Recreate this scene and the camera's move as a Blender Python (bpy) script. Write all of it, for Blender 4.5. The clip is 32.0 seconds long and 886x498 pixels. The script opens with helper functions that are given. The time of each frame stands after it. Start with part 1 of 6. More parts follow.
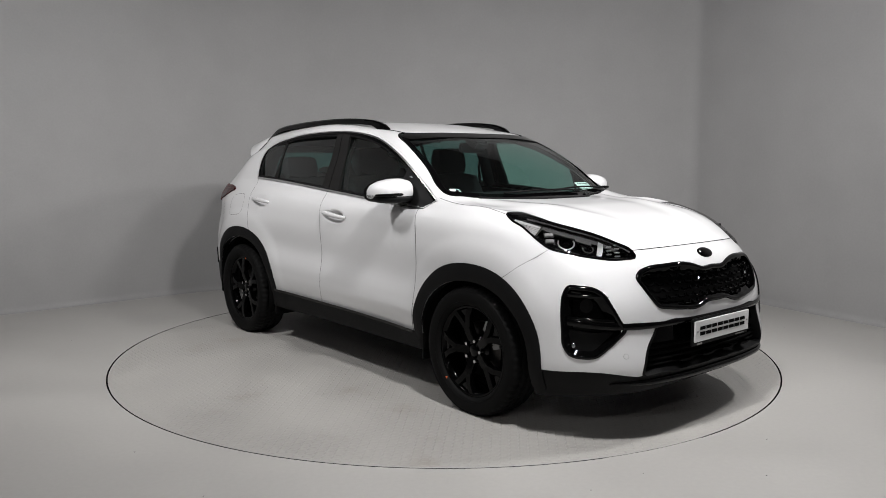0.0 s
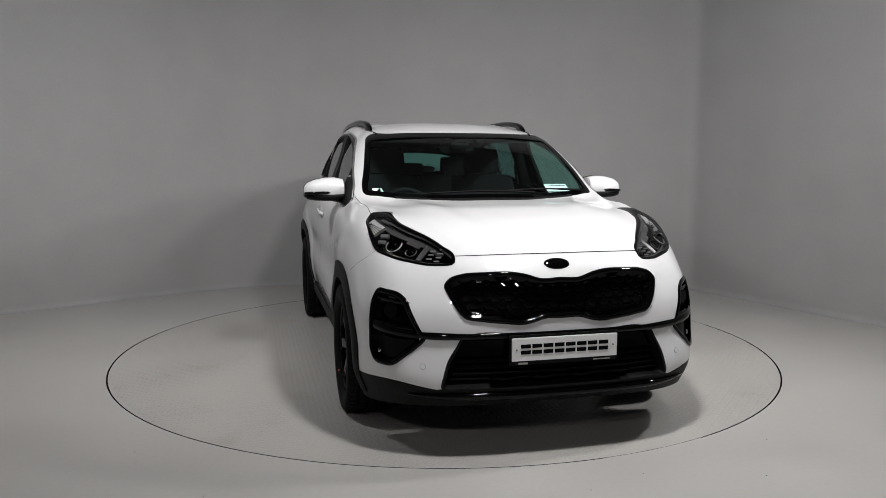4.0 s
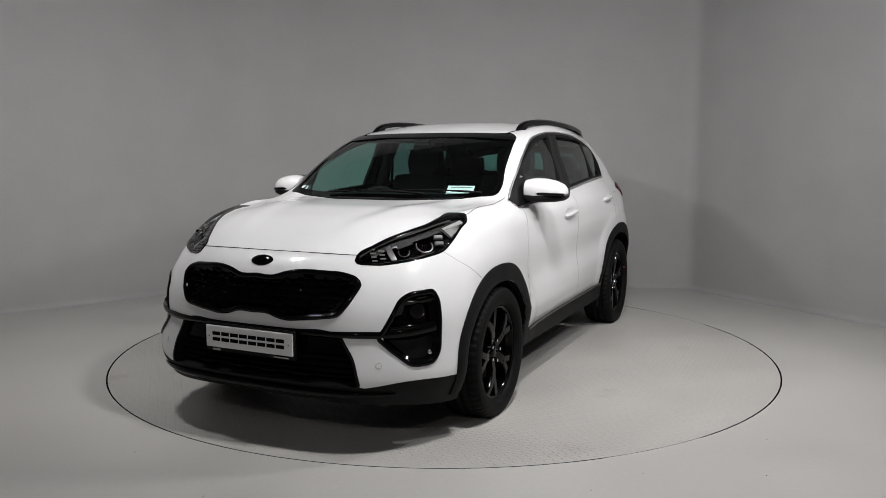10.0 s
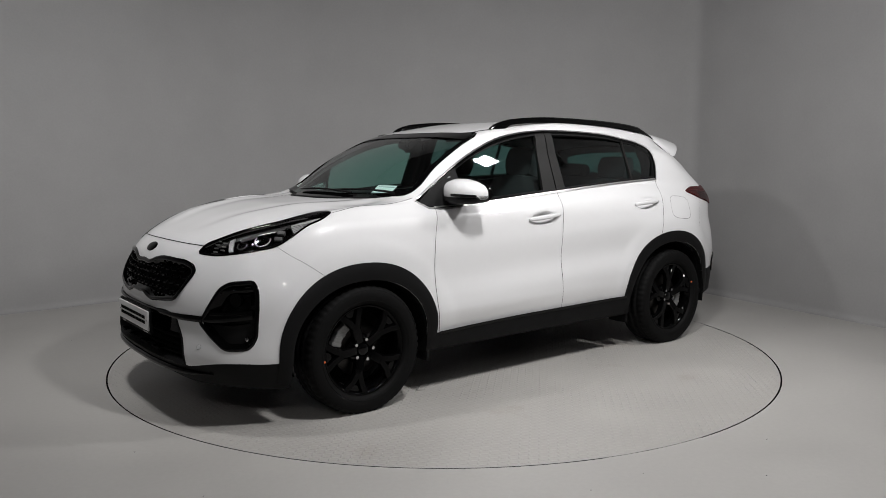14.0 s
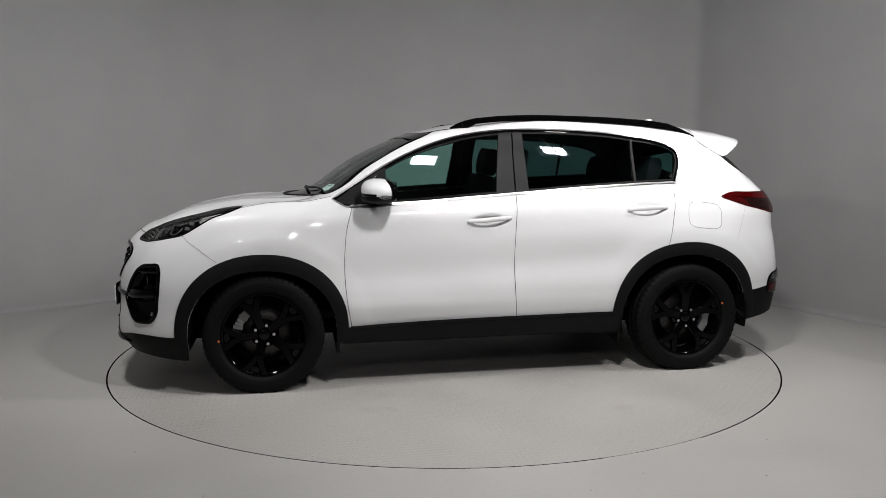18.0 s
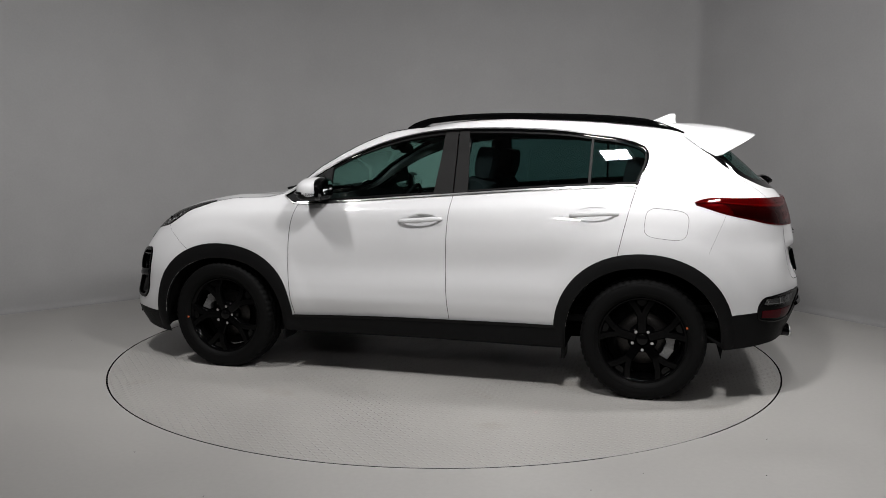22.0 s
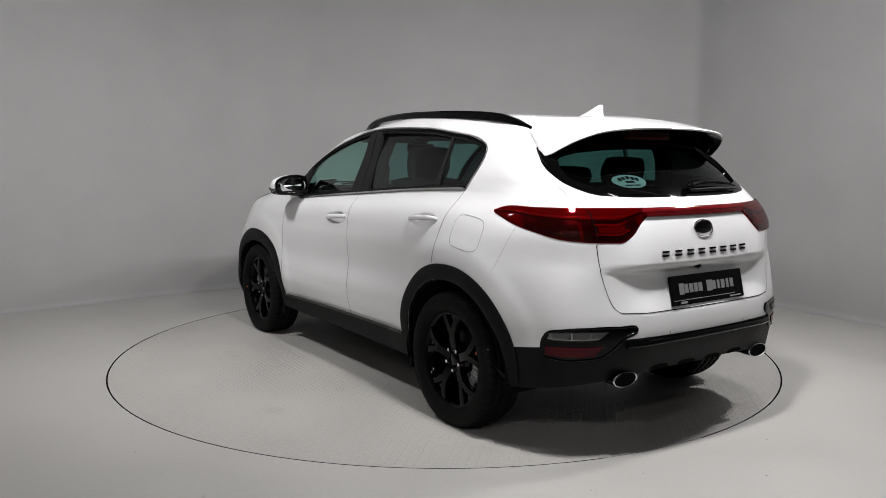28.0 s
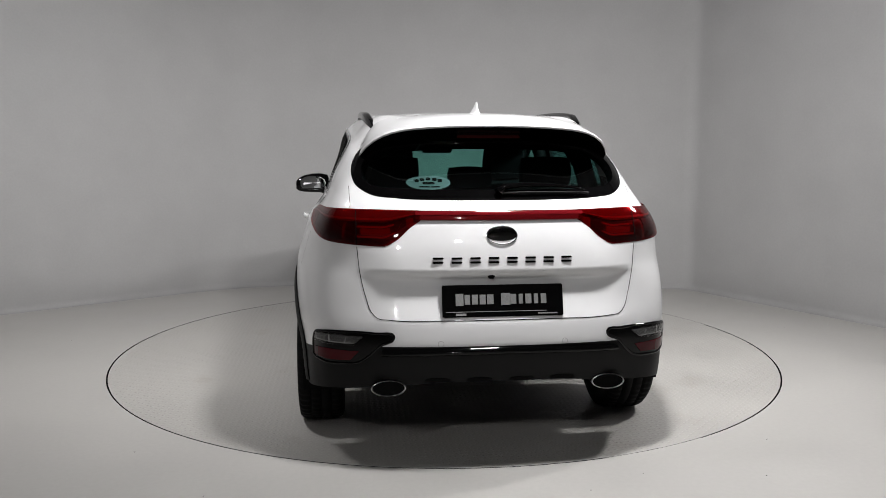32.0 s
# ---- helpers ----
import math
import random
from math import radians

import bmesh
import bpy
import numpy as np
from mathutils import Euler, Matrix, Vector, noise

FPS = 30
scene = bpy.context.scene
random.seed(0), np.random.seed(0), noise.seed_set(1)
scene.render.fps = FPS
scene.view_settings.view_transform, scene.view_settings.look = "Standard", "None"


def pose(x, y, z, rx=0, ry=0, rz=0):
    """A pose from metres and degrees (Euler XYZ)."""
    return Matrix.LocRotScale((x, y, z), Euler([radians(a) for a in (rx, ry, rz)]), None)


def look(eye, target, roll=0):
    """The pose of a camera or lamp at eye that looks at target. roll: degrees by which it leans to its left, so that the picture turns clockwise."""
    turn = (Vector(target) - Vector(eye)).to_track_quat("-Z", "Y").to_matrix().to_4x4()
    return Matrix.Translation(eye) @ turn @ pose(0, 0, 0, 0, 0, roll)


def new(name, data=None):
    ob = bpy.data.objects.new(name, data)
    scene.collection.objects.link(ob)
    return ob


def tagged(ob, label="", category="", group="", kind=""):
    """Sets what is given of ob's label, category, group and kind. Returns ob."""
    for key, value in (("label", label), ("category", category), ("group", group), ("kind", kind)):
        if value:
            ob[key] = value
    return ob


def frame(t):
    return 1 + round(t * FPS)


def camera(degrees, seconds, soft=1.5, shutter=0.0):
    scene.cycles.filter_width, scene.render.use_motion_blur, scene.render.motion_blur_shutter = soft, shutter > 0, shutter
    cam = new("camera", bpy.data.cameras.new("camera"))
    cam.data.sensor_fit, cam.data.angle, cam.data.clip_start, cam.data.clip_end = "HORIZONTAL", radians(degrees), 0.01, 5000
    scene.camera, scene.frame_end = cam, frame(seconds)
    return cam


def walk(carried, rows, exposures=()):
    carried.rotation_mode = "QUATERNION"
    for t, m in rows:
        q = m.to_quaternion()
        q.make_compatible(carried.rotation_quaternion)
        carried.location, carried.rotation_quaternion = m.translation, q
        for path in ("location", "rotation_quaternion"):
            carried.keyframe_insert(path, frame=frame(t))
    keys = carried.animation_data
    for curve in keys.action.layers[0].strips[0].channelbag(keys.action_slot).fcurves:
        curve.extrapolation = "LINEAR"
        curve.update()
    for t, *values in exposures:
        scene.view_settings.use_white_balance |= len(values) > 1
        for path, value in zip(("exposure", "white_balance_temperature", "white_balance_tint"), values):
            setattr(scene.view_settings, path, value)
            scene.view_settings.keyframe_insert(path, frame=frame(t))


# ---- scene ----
from mathutils.bvhtree import BVHTree

cam = camera(58.99, 32.0, soft=0.75)
EYE = pose(0.0, -5.612, 1.374, 90.0 - 6.71, 0.0, 0.07)
walk(cam, [(0.0, EYE), (32.0, EYE)], exposures=[(0.0, 0.10), (2.0, 0.09), (3.0, 0.01), (6.0, -0.19), (9.0, -0.06), (12.0, -0.05), (14.0, -0.24), (19.0, -0.21), (22.0, -0.24), (24.0, -0.24), (25.0, -0.06), (28.0, 0.24), (31.0, 0.34), (32.0, 0.43)])

# ---- light: ceiling panels of the studio, two added fill lamps and its bounced light ----
world = bpy.data.worlds.new("studio_world")
scene.world = world
world.use_nodes = True
world.node_tree.nodes["Background"].inputs[0].default_value = (0.8, 0.85, 0.9, 1)
world.node_tree.nodes["Background"].inputs[1].default_value = 0.006


# place, aim and watts of each lamp; the last two are added fill behind the camera
CEILING_AND_FILL_LIGHTS = (((0.60, -2.60, 3.0), (0.55, -1.60, 1.20), 90), ((1.80, -1.90, 3.0), (1.76, 2.60, 2.60), 80), ((3.15, -1.02, 3.0), (1.00, -2.00, 1.80), 78),
                  ((-1.92, -1.59, 3.0), (-2.20, 0.80, 1.40), 78), ((-1.40, -6.10, 3.0), (-0.40, -3.40, 0.10), 23), ((0.70, -6.10, 3.0), (1.20, -3.40, 0.24), 16))


def panel_lamp(parent, size, watts, colour=(1.0, 0.985, 0.985)):
    data = bpy.data.lights.new("lamp_panel", "AREA")
    data.shape, data.size, data.size_y, data.energy, data.color = "RECTANGLE", size, size, watts, colour
    ob = new("lamp_panel", data)
    ob.parent = parent
    return tagged(ob, "white light panel")


# ---- materials ----
def material(name, colour, rough=0.5, metal=0.0, coat=0.0, spec=0.5):
    m = bpy.data.materials.new(name)
    m.use_nodes = True
    b = m.node_tree.nodes["Principled BSDF"]
    b.inputs["Base Color"].default_value = (*colour, 1)
    b.inputs["Roughness"].default_value = rough
    b.inputs["Metallic"].default_value = metal
    b.inputs["Coat Weight"].default_value = coat
    b.inputs["Coat Roughness"].default_value = 0.04
    b.inputs["Specular IOR Level"].default_value = spec
    return m


def grained(m, scale, amount, bump=0.0, rough=0.0, big=0.0, coords="Object"):
    """Two scales of variation on a material: fine grain and broad stains, with a little relief."""
    t = m.node_tree
    b = t.nodes["Principled BSDF"]
    base = b.inputs["Base Color"].default_value[:]
    tc = t.nodes.new("ShaderNodeTexCoord")
    fine = t.nodes.new("ShaderNodeTexNoise")
    fine.inputs["Scale"].default_value, fine.inputs["Detail"].default_value = scale, 6
    broad = t.nodes.new("ShaderNodeTexNoise")
    broad.inputs["Scale"].default_value, broad.inputs["Detail"].default_value = max(scale * 0.04, 0.4), 3
    for n in (fine, broad):
        t.links.new(tc.outputs[coords], n.inputs["Vector"])
    last = None
    for n, k in ((fine, amount), (broad, big)):
        mix = t.nodes.new("ShaderNodeMix")
        mix.data_type, mix.blend_type = "RGBA", "MULTIPLY"
        ramp = t.nodes.new("ShaderNodeMapRange")
        ramp.inputs[1].default_value, ramp.inputs[2].default_value = 0.3, 0.7
        ramp.inputs[3].default_value, ramp.inputs[4].default_value = 1 - k, 1 + k * 0.4
        t.links.new(n.outputs[0], ramp.inputs[0])
        mix.inputs[0].default_value = 1.0
        if last:
            t.links.new(last, mix.inputs[6])
        else:
            mix.inputs[6].default_value = base
        t.links.new(ramp.outputs[0], mix.inputs[7])
        last = mix.outputs[2]
    t.links.new(last, b.inputs["Base Color"])
    if rough:
        r = t.nodes.new("ShaderNodeMapRange")
        r0 = b.inputs["Roughness"].default_value
        r.inputs[1].default_value, r.inputs[2].default_value = 0.3, 0.7
        r.inputs[3].default_value, r.inputs[4].default_value = r0 - rough, r0 + rough
        t.links.new(broad.outputs[0], r.inputs[0])
        t.links.new(r.outputs[0], b.inputs["Roughness"])
    if bump:
        bn = t.nodes.new("ShaderNodeBump")
        bn.inputs["Strength"].default_value, bn.inputs["Distance"].default_value = bump, 0.002
        t.links.new(fine.outputs[0], bn.inputs["Height"])
        t.links.new(bn.outputs[0], b.inputs["Normal"])
    return m


WHITE = grained(material("white_car_paint", (0.645, 0.645, 0.65), 0.34, coat=0.9, spec=0.28), 30, 0.006, rough=0.03, big=0.02)
PLASTIC = grained(material("black_grained_plastic", (0.0042, 0.0042, 0.0044), 0.55, spec=0.14), 400, 0.2, bump=0.25, big=0.15)
GLOSS = material("gloss_black", (0.0013, 0.0013, 0.0014), 0.045, spec=0.19)
WHEEL_BLACK = material("gloss_black_wheel", (0.0010, 0.0010, 0.0011), 0.09, spec=0.10)
RUBBER = grained(material("tyre_rubber", (0.0040, 0.0040, 0.0040), 0.66, spec=0.10), 120, 0.2, bump=0.3, big=0.15)
DARK = grained(material("dark_interior", (0.011, 0.011, 0.0115), 0.8, spec=0.12), 200, 0.2, bump=0.2, big=0.1)
LINER = grained(material("grey_headlining", (0.30, 0.31, 0.31), 0.9), 200, 0.1, bump=0.1, big=0.05)
SEAT = grained(material("seat_cloth", (0.030, 0.030, 0.032), 0.85, spec=0.15), 300, 0.3, bump=0.4, big=0.1)
PILLAR = material("dark_grey_pillar_film", (0.009, 0.0087, 0.0085), 0.55, spec=0.18)
CHROME = material("dark_chrome", (0.60, 0.60, 0.61), 0.13, 1.0)
CHROME_B = material("polished_steel", (0.85, 0.85, 0.85), 0.28, 1.0)
MIRROR = material("mirror_glass", (0.85, 0.87, 0.87), 0.02, 1.0)
LAMP_CLEAR = grained(material("smoky_clear_lens", (0.080, 0.080, 0.081), 0.16, 0.35), 150, 0.3, big=0.2)
LAMP_SHINE = grained(material("lamp_reflector_foil", (0.50, 0.50, 0.51), 0.28, 1.0), 150, 0.3, big=0.2)
LAMP_WHITE = grained(material("frosted_silver_reflector", (0.46, 0.46, 0.46), 0.30, 0.25), 200, 0.2, big=0.1)
SILVER = grained(material("silvery_reflector", (0.60, 0.60, 0.60), 0.22, 0.7), 200, 0.2, big=0.1)
STEEL = grained(material("bare_steel", (0.05, 0.047, 0.045), 0.4, 1.0), 90, 0.3, big=0.2)
DULL = grained(material("cast_grey_metal", (0.26, 0.26, 0.26), 0.42, 0.5), 120, 0.2, bump=0.2, big=0.1)
RED = material("dark_red_lens", (0.060, 0.002, 0.003), 0.07, spec=0.35)
LAMP_CELL = material("lamp_cell_red", (0.088, 0.006, 0.008), 0.2, spec=0.1)
LAMP_RED = material("red_reflector_cell", (0.13, 0.015, 0.016), 0.3)
LAMP_DEEP = material("deep_red_pocket", (0.012, 0.0015, 0.0018), 0.3, spec=0.2)
RED_BRIGHT = material("red_lens", (0.105, 0.004, 0.006), 0.07, spec=0.35)
RED_DARK = material("smoked_red_lens", (0.075, 0.005, 0.006), 0.25, spec=0.2)
RED_DULL = material("red_reflector", (0.050, 0.004, 0.006), 0.12, spec=0.15)
PLATE = grained(material("white_plate", (0.72, 0.72, 0.72), 0.4), 100, 0.03, big=0.03)
PAPER = grained(material("white_paper", (0.75, 0.78, 0.77), 0.8), 80, 0.05, big=0.03)
TEAL = grained(material("pale_teal_sticker", (0.085, 0.10, 0.104), 0.6), 80, 0.05, big=0.03)
ORANGE = material("orange_mark", (0.6, 0.12, 0.03), 0.6)
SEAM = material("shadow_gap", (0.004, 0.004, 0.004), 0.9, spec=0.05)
WALL = grained(material("grey_wall_paint", (0.288, 0.285, 0.284), 0.75), 60, 0.03, bump=0.05, big=0.05)
# ceiling out of view, kept dark so that less light bounces
CEIL = grained(material("dark_unseen_ceiling", (0.07, 0.07, 0.07), 0.8), 30, 0.1, big=0.1)
FLOOR = grained(material("grey_floor_paint", (0.40, 0.39, 0.373), 0.42), 40, 0.03, bump=0.05, rough=0.08, big=0.06)


def glass(name, tint, gloss=1.0):
    """A thin tinted sheet: clear through, glossy by Fresnel."""
    m = bpy.data.materials.new(name)
    m.use_nodes = True
    t = m.node_tree
    t.nodes.remove(t.nodes["Principled BSDF"])
    clear, shine, mix, layer = (t.nodes.new("ShaderNode" + k) for k in ("BsdfTransparent", "BsdfGlossy", "MixShader", "LayerWeight"))
    clear.inputs[0].default_value = (*tint, 1)
    shine.inputs["Roughness"].default_value = 0.015
    layer.inputs[0].default_value = 0.5
    power, scale = t.nodes.new("ShaderNodeMath"), t.nodes.new("ShaderNodeMath")
    power.operation, power.inputs[1].default_value = "POWER", 4.0
    scale.operation, scale.inputs[1].default_value, scale.inputs[2].default_value = "MULTIPLY_ADD", 0.92 * gloss, 0.075 * gloss
    t.links.new(layer.outputs["Facing"], power.inputs[0])
    t.links.new(power.outputs[0], scale.inputs[0])
    t.links.new(scale.outputs[0], mix.inputs[0])
    t.links.new(clear.outputs[0], mix.inputs[1])
    t.links.new(shine.outputs[0], mix.inputs[2])
    t.links.new(mix.outputs[0], t.nodes["Material Output"].inputs[0])
    return m


GLASS = glass("green_tinted_glass", (0.57, 0.82, 0.76))
GLASS_R = glass("green_rear_glass", (0.27, 0.52, 0.48), 0.6)
PRIVACY = glass("dark_privacy_glass", (0.22, 0.36, 0.35))
LENS = glass("clear_lamp_lens", (0.90, 0.90, 0.90), 0.45)
RED_LENS = glass("red_lamp_lens", (0.46, 0.011, 0.015), 0.7)


def tread_plate(m, pitch=0.032):
    """Raised almonds of a tread plate under paint, worn through to relief in places."""
    t = m.node_tree
    b = t.nodes["Principled BSDF"]

    def calc(op, a, c=None):
        n = t.nodes.new("ShaderNodeMath")
        n.operation = op
        for k, v in enumerate((a, c)):
            if v is None:
                continue
            if isinstance(v, (int, float)):
                n.inputs[k].default_value = v
            else:
                t.links.new(v, n.inputs[k])
        return n.outputs[0]

    tc = t.nodes.new("ShaderNodeTexCoord")
    sep = t.nodes.new("ShaderNodeSeparateXYZ")
    t.links.new(tc.outputs["Object"], sep.inputs[0])
    u, v = (calc("DIVIDE", sep.outputs[k], pitch) for k in (0, 1))
    odd = calc("MODULO", calc("ABSOLUTE", calc("ADD", calc("FLOOR", u), calc("FLOOR", v))), 2)
    pu, pv = (calc("SUBTRACT", calc("SUBTRACT", w, calc("FLOOR", w)), 0.5) for w in (u, v))
    a, c = calc("ADD", pu, pv), calc("SUBTRACT", pu, pv)
    long_a = calc("ADD", calc("POWER", calc("ABSOLUTE", calc("MULTIPLY", a, 1.25)), 2), calc("POWER", calc("ABSOLUTE", calc("MULTIPLY", c, 4.0)), 2))
    long_c = calc("ADD", calc("POWER", calc("ABSOLUTE", calc("MULTIPLY", a, 4.0)), 2), calc("POWER", calc("ABSOLUTE", calc("MULTIPLY", c, 1.25)), 2))
    d = calc("ADD", calc("MULTIPLY", long_a, odd), calc("MULTIPLY", long_c, calc("SUBTRACT", 1.0, odd)))
    hump = calc("MAXIMUM", calc("SUBTRACT", 1.0, d), 0.0)
    wear = t.nodes.new("ShaderNodeTexNoise")
    wear.inputs["Scale"].default_value, wear.inputs["Detail"].default_value = 1.1, 4
    t.links.new(tc.outputs["Object"], wear.inputs["Vector"])
    mask = t.nodes.new("ShaderNodeMapRange")
    mask.inputs[1].default_value, mask.inputs[2].default_value, mask.inputs[3].default_value, mask.inputs[4].default_value = 0.44, 0.66, 0.28, 1.0
    t.links.new(wear.outputs[0], mask.inputs[0])
    bn = t.nodes.new("ShaderNodeBump")
    bn.inputs["Strength"].default_value, bn.inputs["Distance"].default_value = 1.0, 0.0050
    t.links.new(calc("MULTIPLY", hump, mask.outputs[0]), bn.inputs["Height"])
    t.links.new(bn.outputs[0], b.inputs["Normal"])
    # brownish dirt left between the almonds in a few patches
    dirt = t.nodes.new("ShaderNodeTexNoise")
    dirt.inputs["Scale"].default_value, dirt.inputs["Detail"].default_value = 2.3, 5
    t.links.new(tc.outputs["Object"], dirt.inputs["Vector"])
    where = t.nodes.new("ShaderNodeMapRange")
    where.inputs[1].default_value, where.inputs[2].default_value, where.inputs[3].default_value, where.inputs[4].default_value = 0.60, 0.74, 0.0, 0.45
    t.links.new(dirt.outputs[0], where.inputs[0])
    tint = t.nodes.new("ShaderNodeMix")
    tint.data_type = "RGBA"
    t.links.new(calc("MULTIPLY", where.outputs[0], calc("SUBTRACT", 1.0, calc("MULTIPLY", hump, 0.6))), tint.inputs[0])
    t.links.new(b.inputs["Base Color"].links[0].from_socket, tint.inputs[6])
    tint.inputs[7].default_value = (0.27, 0.225, 0.185, 1)
    t.links.new(tint.outputs[2], b.inputs["Base Color"])
    return m


TREAD = tread_plate(grained(material("painted_tread_plate", (0.40, 0.388, 0.368), 0.40), 40, 0.04, rough=0.08, big=0.08))


# ---- mesh helpers ----
def link_mesh(name, verts, faces, mat, parent=None, label="", smooth=True, normals=None):
    me = bpy.data.meshes.new(name)
    me.from_pydata([tuple(map(float, v)) for v in verts], [], [tuple(map(int, f)) for f in faces])
    me.materials.append(mat)
    if smooth:
        me.polygons.foreach_set("use_smooth", [True] * len(me.polygons))
    me.update()
    if normals is not None:
        me.normals_split_custom_set_from_vertices([tuple(map(float, n)) for n in normals])
    ob = new(name, me)
    ob.parent = parent
    return tagged(ob, label)


def part(name, bm, mat, parent=None, label="", smooth=True):
    me = bpy.data.meshes.new(name)
    bmesh.ops.recalc_face_normals(bm, faces=bm.faces[:])
    bm.to_mesh(me)
    bm.free()
    me.materials.append(mat)
    if smooth:
        me.polygons.foreach_set("use_smooth", [True] * len(me.polygons))
        me.set_sharp_from_angle(angle=radians(40))
    ob = new(name, me)
    ob.parent = parent
    return tagged(ob, label)


def hermite(P, counts):
    """Cubic through the rows of P (n, m, 3), with chord-length knots; counts: steps in each of the inner spans."""
    P = np.asarray(P, float)
    d = np.linalg.norm(np.diff(P, axis=0), axis=2) + 1e-6
    slope = np.diff(P, axis=0) / d[:, :, None]
    m = np.empty_like(P)
    w = d[:-1] / (d[:-1] + d[1:])
    m[1:-1] = slope[:-1] * (1 - w)[:, :, None] + slope[1:] * w[:, :, None]
    m[0], m[-1] = slope[0], slope[-1]
    out = []
    for i, n in enumerate(counts):
        if not n:
            continue
        for k in range(n):
            t = k / n
            h = d[i][:, None]
            out.append((2 * t**3 - 3 * t**2 + 1) * P[i] + (t**3 - 2 * t**2 + t) * h * m[i]
                       + (3 * t**2 - 2 * t**3) * P[i + 1] + (t**3 - t**2) * h * m[i + 1])
    last = max(i for i, n in enumerate(counts) if n)
    out.append(P[last + 1])
    return np.array(out)


def curve(points, steps=8, closed=False):
    """A smooth 2D or 3D line through points."""
    p = np.array(points, float)
    if p.shape[1] == 2:
        p = np.c_[p, np.zeros(len(p))]
    n = len(p)
    if closed:
        q = np.vstack([p[-1:], p, p[:2]])
        c = hermite(q[:, None, :], [0] + [steps] * n + [0])[:-1, 0]
    else:
        c = hermite(p[:, None, :], [steps] * (n - 1))[:, 0]
    return c[:, :np.array(points).shape[1]]


# ---- room ----
R_DISC, GAP = 2.271, 0.0100


def ring_mesh(name, r0, r1, z, mat, a0=0.0, a1=360.0, n=180, parent=None):
    verts, faces = [], []
    for i in range(n + 1):
        a = radians(a0 + (a1 - a0) * i / n)
        verts += [(r0 * math.cos(a), r0 * math.sin(a), z), (r1 * math.cos(a), r1 * math.sin(a), z)]
        if i:
            k = 2 * i
            faces.append((k - 2, k - 1, k + 1, k))
    return link_mesh(name, verts, faces, mat, parent, smooth=False)


# walls: the foot line of the studio, then up
foot_raw = [(2.56, 2.50), (3.60, 0.64), (4.55, -1.1), (4.9, -8.0), (-5.6, -8.0), (-5.6, -0.35), (-3.89, 1.15), (-2.02, 2.80)]


def rounded(points, radius, n=10):
    """A closed line with its corners rounded; radius: one for each corner."""
    out = []
    for i, p in enumerate(points):
        a, p, b = Vector(points[i - 1]), Vector(p), Vector(points[(i + 1) % len(points)])
        u, v = (a - p).normalized(), (b - p).normalized()
        if radius[i] <= 0:
            out.append(p)
            continue
        for k in range(n + 1):
            t = k / n
            q0, q1 = p + u * radius[i], p + v * radius[i]
            out.append((1 - t)**2 * q0 + 2 * t * (1 - t) * p + t * t * q1)
    return out


foot = rounded(foot_raw, [0.10, 0, 0.6, 0.3, 0.3, 0.6, 0, 0.9])
H_ROOM = 4.6
verts, faces, n = [], [], len(foot)
for q in foot:
    inward = Vector((-q[0], -q[1])).normalized()
    for k in range(6):
        a = radians(18 * k)
        verts.append((q[0] + inward[0] * 0.06 * (1 - math.sin(a)), q[1] + inward[1] * 0.06 * (1 - math.sin(a)), 0.06 * (1 - math.cos(a))))
    verts.append((q[0], q[1], H_ROOM))
for i in range(n):
    j = (i + 1) % n
    for k in range(6):
        faces.append((i * 7 + k, i * 7 + k + 1, j * 7 + k + 1, j * 7 + k))
wall = tagged(link_mesh("wall_studio", verts, faces, WALL), "plain light grey painted studio wall", "wall", kind="structure")
thick = wall.modifiers.new("thickness", "SOLIDIFY")
thick.thickness, thick.offset = 0.12, 1
# unseen ceiling: its dark colour holds back bounce and deepens the shadows
bm = bmesh.new()
top = [bm.verts.new((q[0] * 1.02, q[1] * 1.02, H_ROOM)) for q in foot]
bm.faces.new(top)
tagged(part("ceiling", bm, CEIL, smooth=False), "plain unseen studio ceiling, made dark to cut bounced light", "ceiling", kind="structure")

# floor with the round opening of the turntable
verts, faces, N = [], [], 180
for i in range(N):
    a = 2 * math.pi * i / N
    c, s = math.cos(a), math.sin(a)
    far = 12.0
    for r in (R_DISC + GAP / 2, R_DISC + 0.6, far):
        verts.append((r * c, r * s, 0))
    verts.append(((R_DISC + GAP / 2) * c, (R_DISC + GAP / 2) * s, -0.12))
for i in range(N):
    j = (i + 1) % N
    faces += [(4 * i, 4 * i + 1, 4 * j + 1, 4 * j), (4 * i + 1, 4 * i + 2, 4 * j + 2, 4 * j + 1)]
floor = tagged(link_mesh("floor", verts, faces, FLOOR, smooth=False), "light grey painted studio floor round the turntable", "floor", kind="structure")
gap_wall = link_mesh("trim_gap_wall", [v for k in range(N) for v in (verts[4 * k + 3], (verts[4 * k][0], verts[4 * k][1], -0.0015))],
                     [(2 * k, 2 * ((k + 1) % N), 2 * ((k + 1) % N) + 1, 2 * k + 1) for k in range(N)], SEAM)
tagged(gap_wall, "black inner edge of the opening in the floor", "gap edge", kind="structure")
pit = ring_mesh("trim_pit", R_DISC - 0.1, R_DISC + 0.1, -0.10, SEAM)
tagged(pit, "dark gap between floor and turntable", "gap", kind="structure")

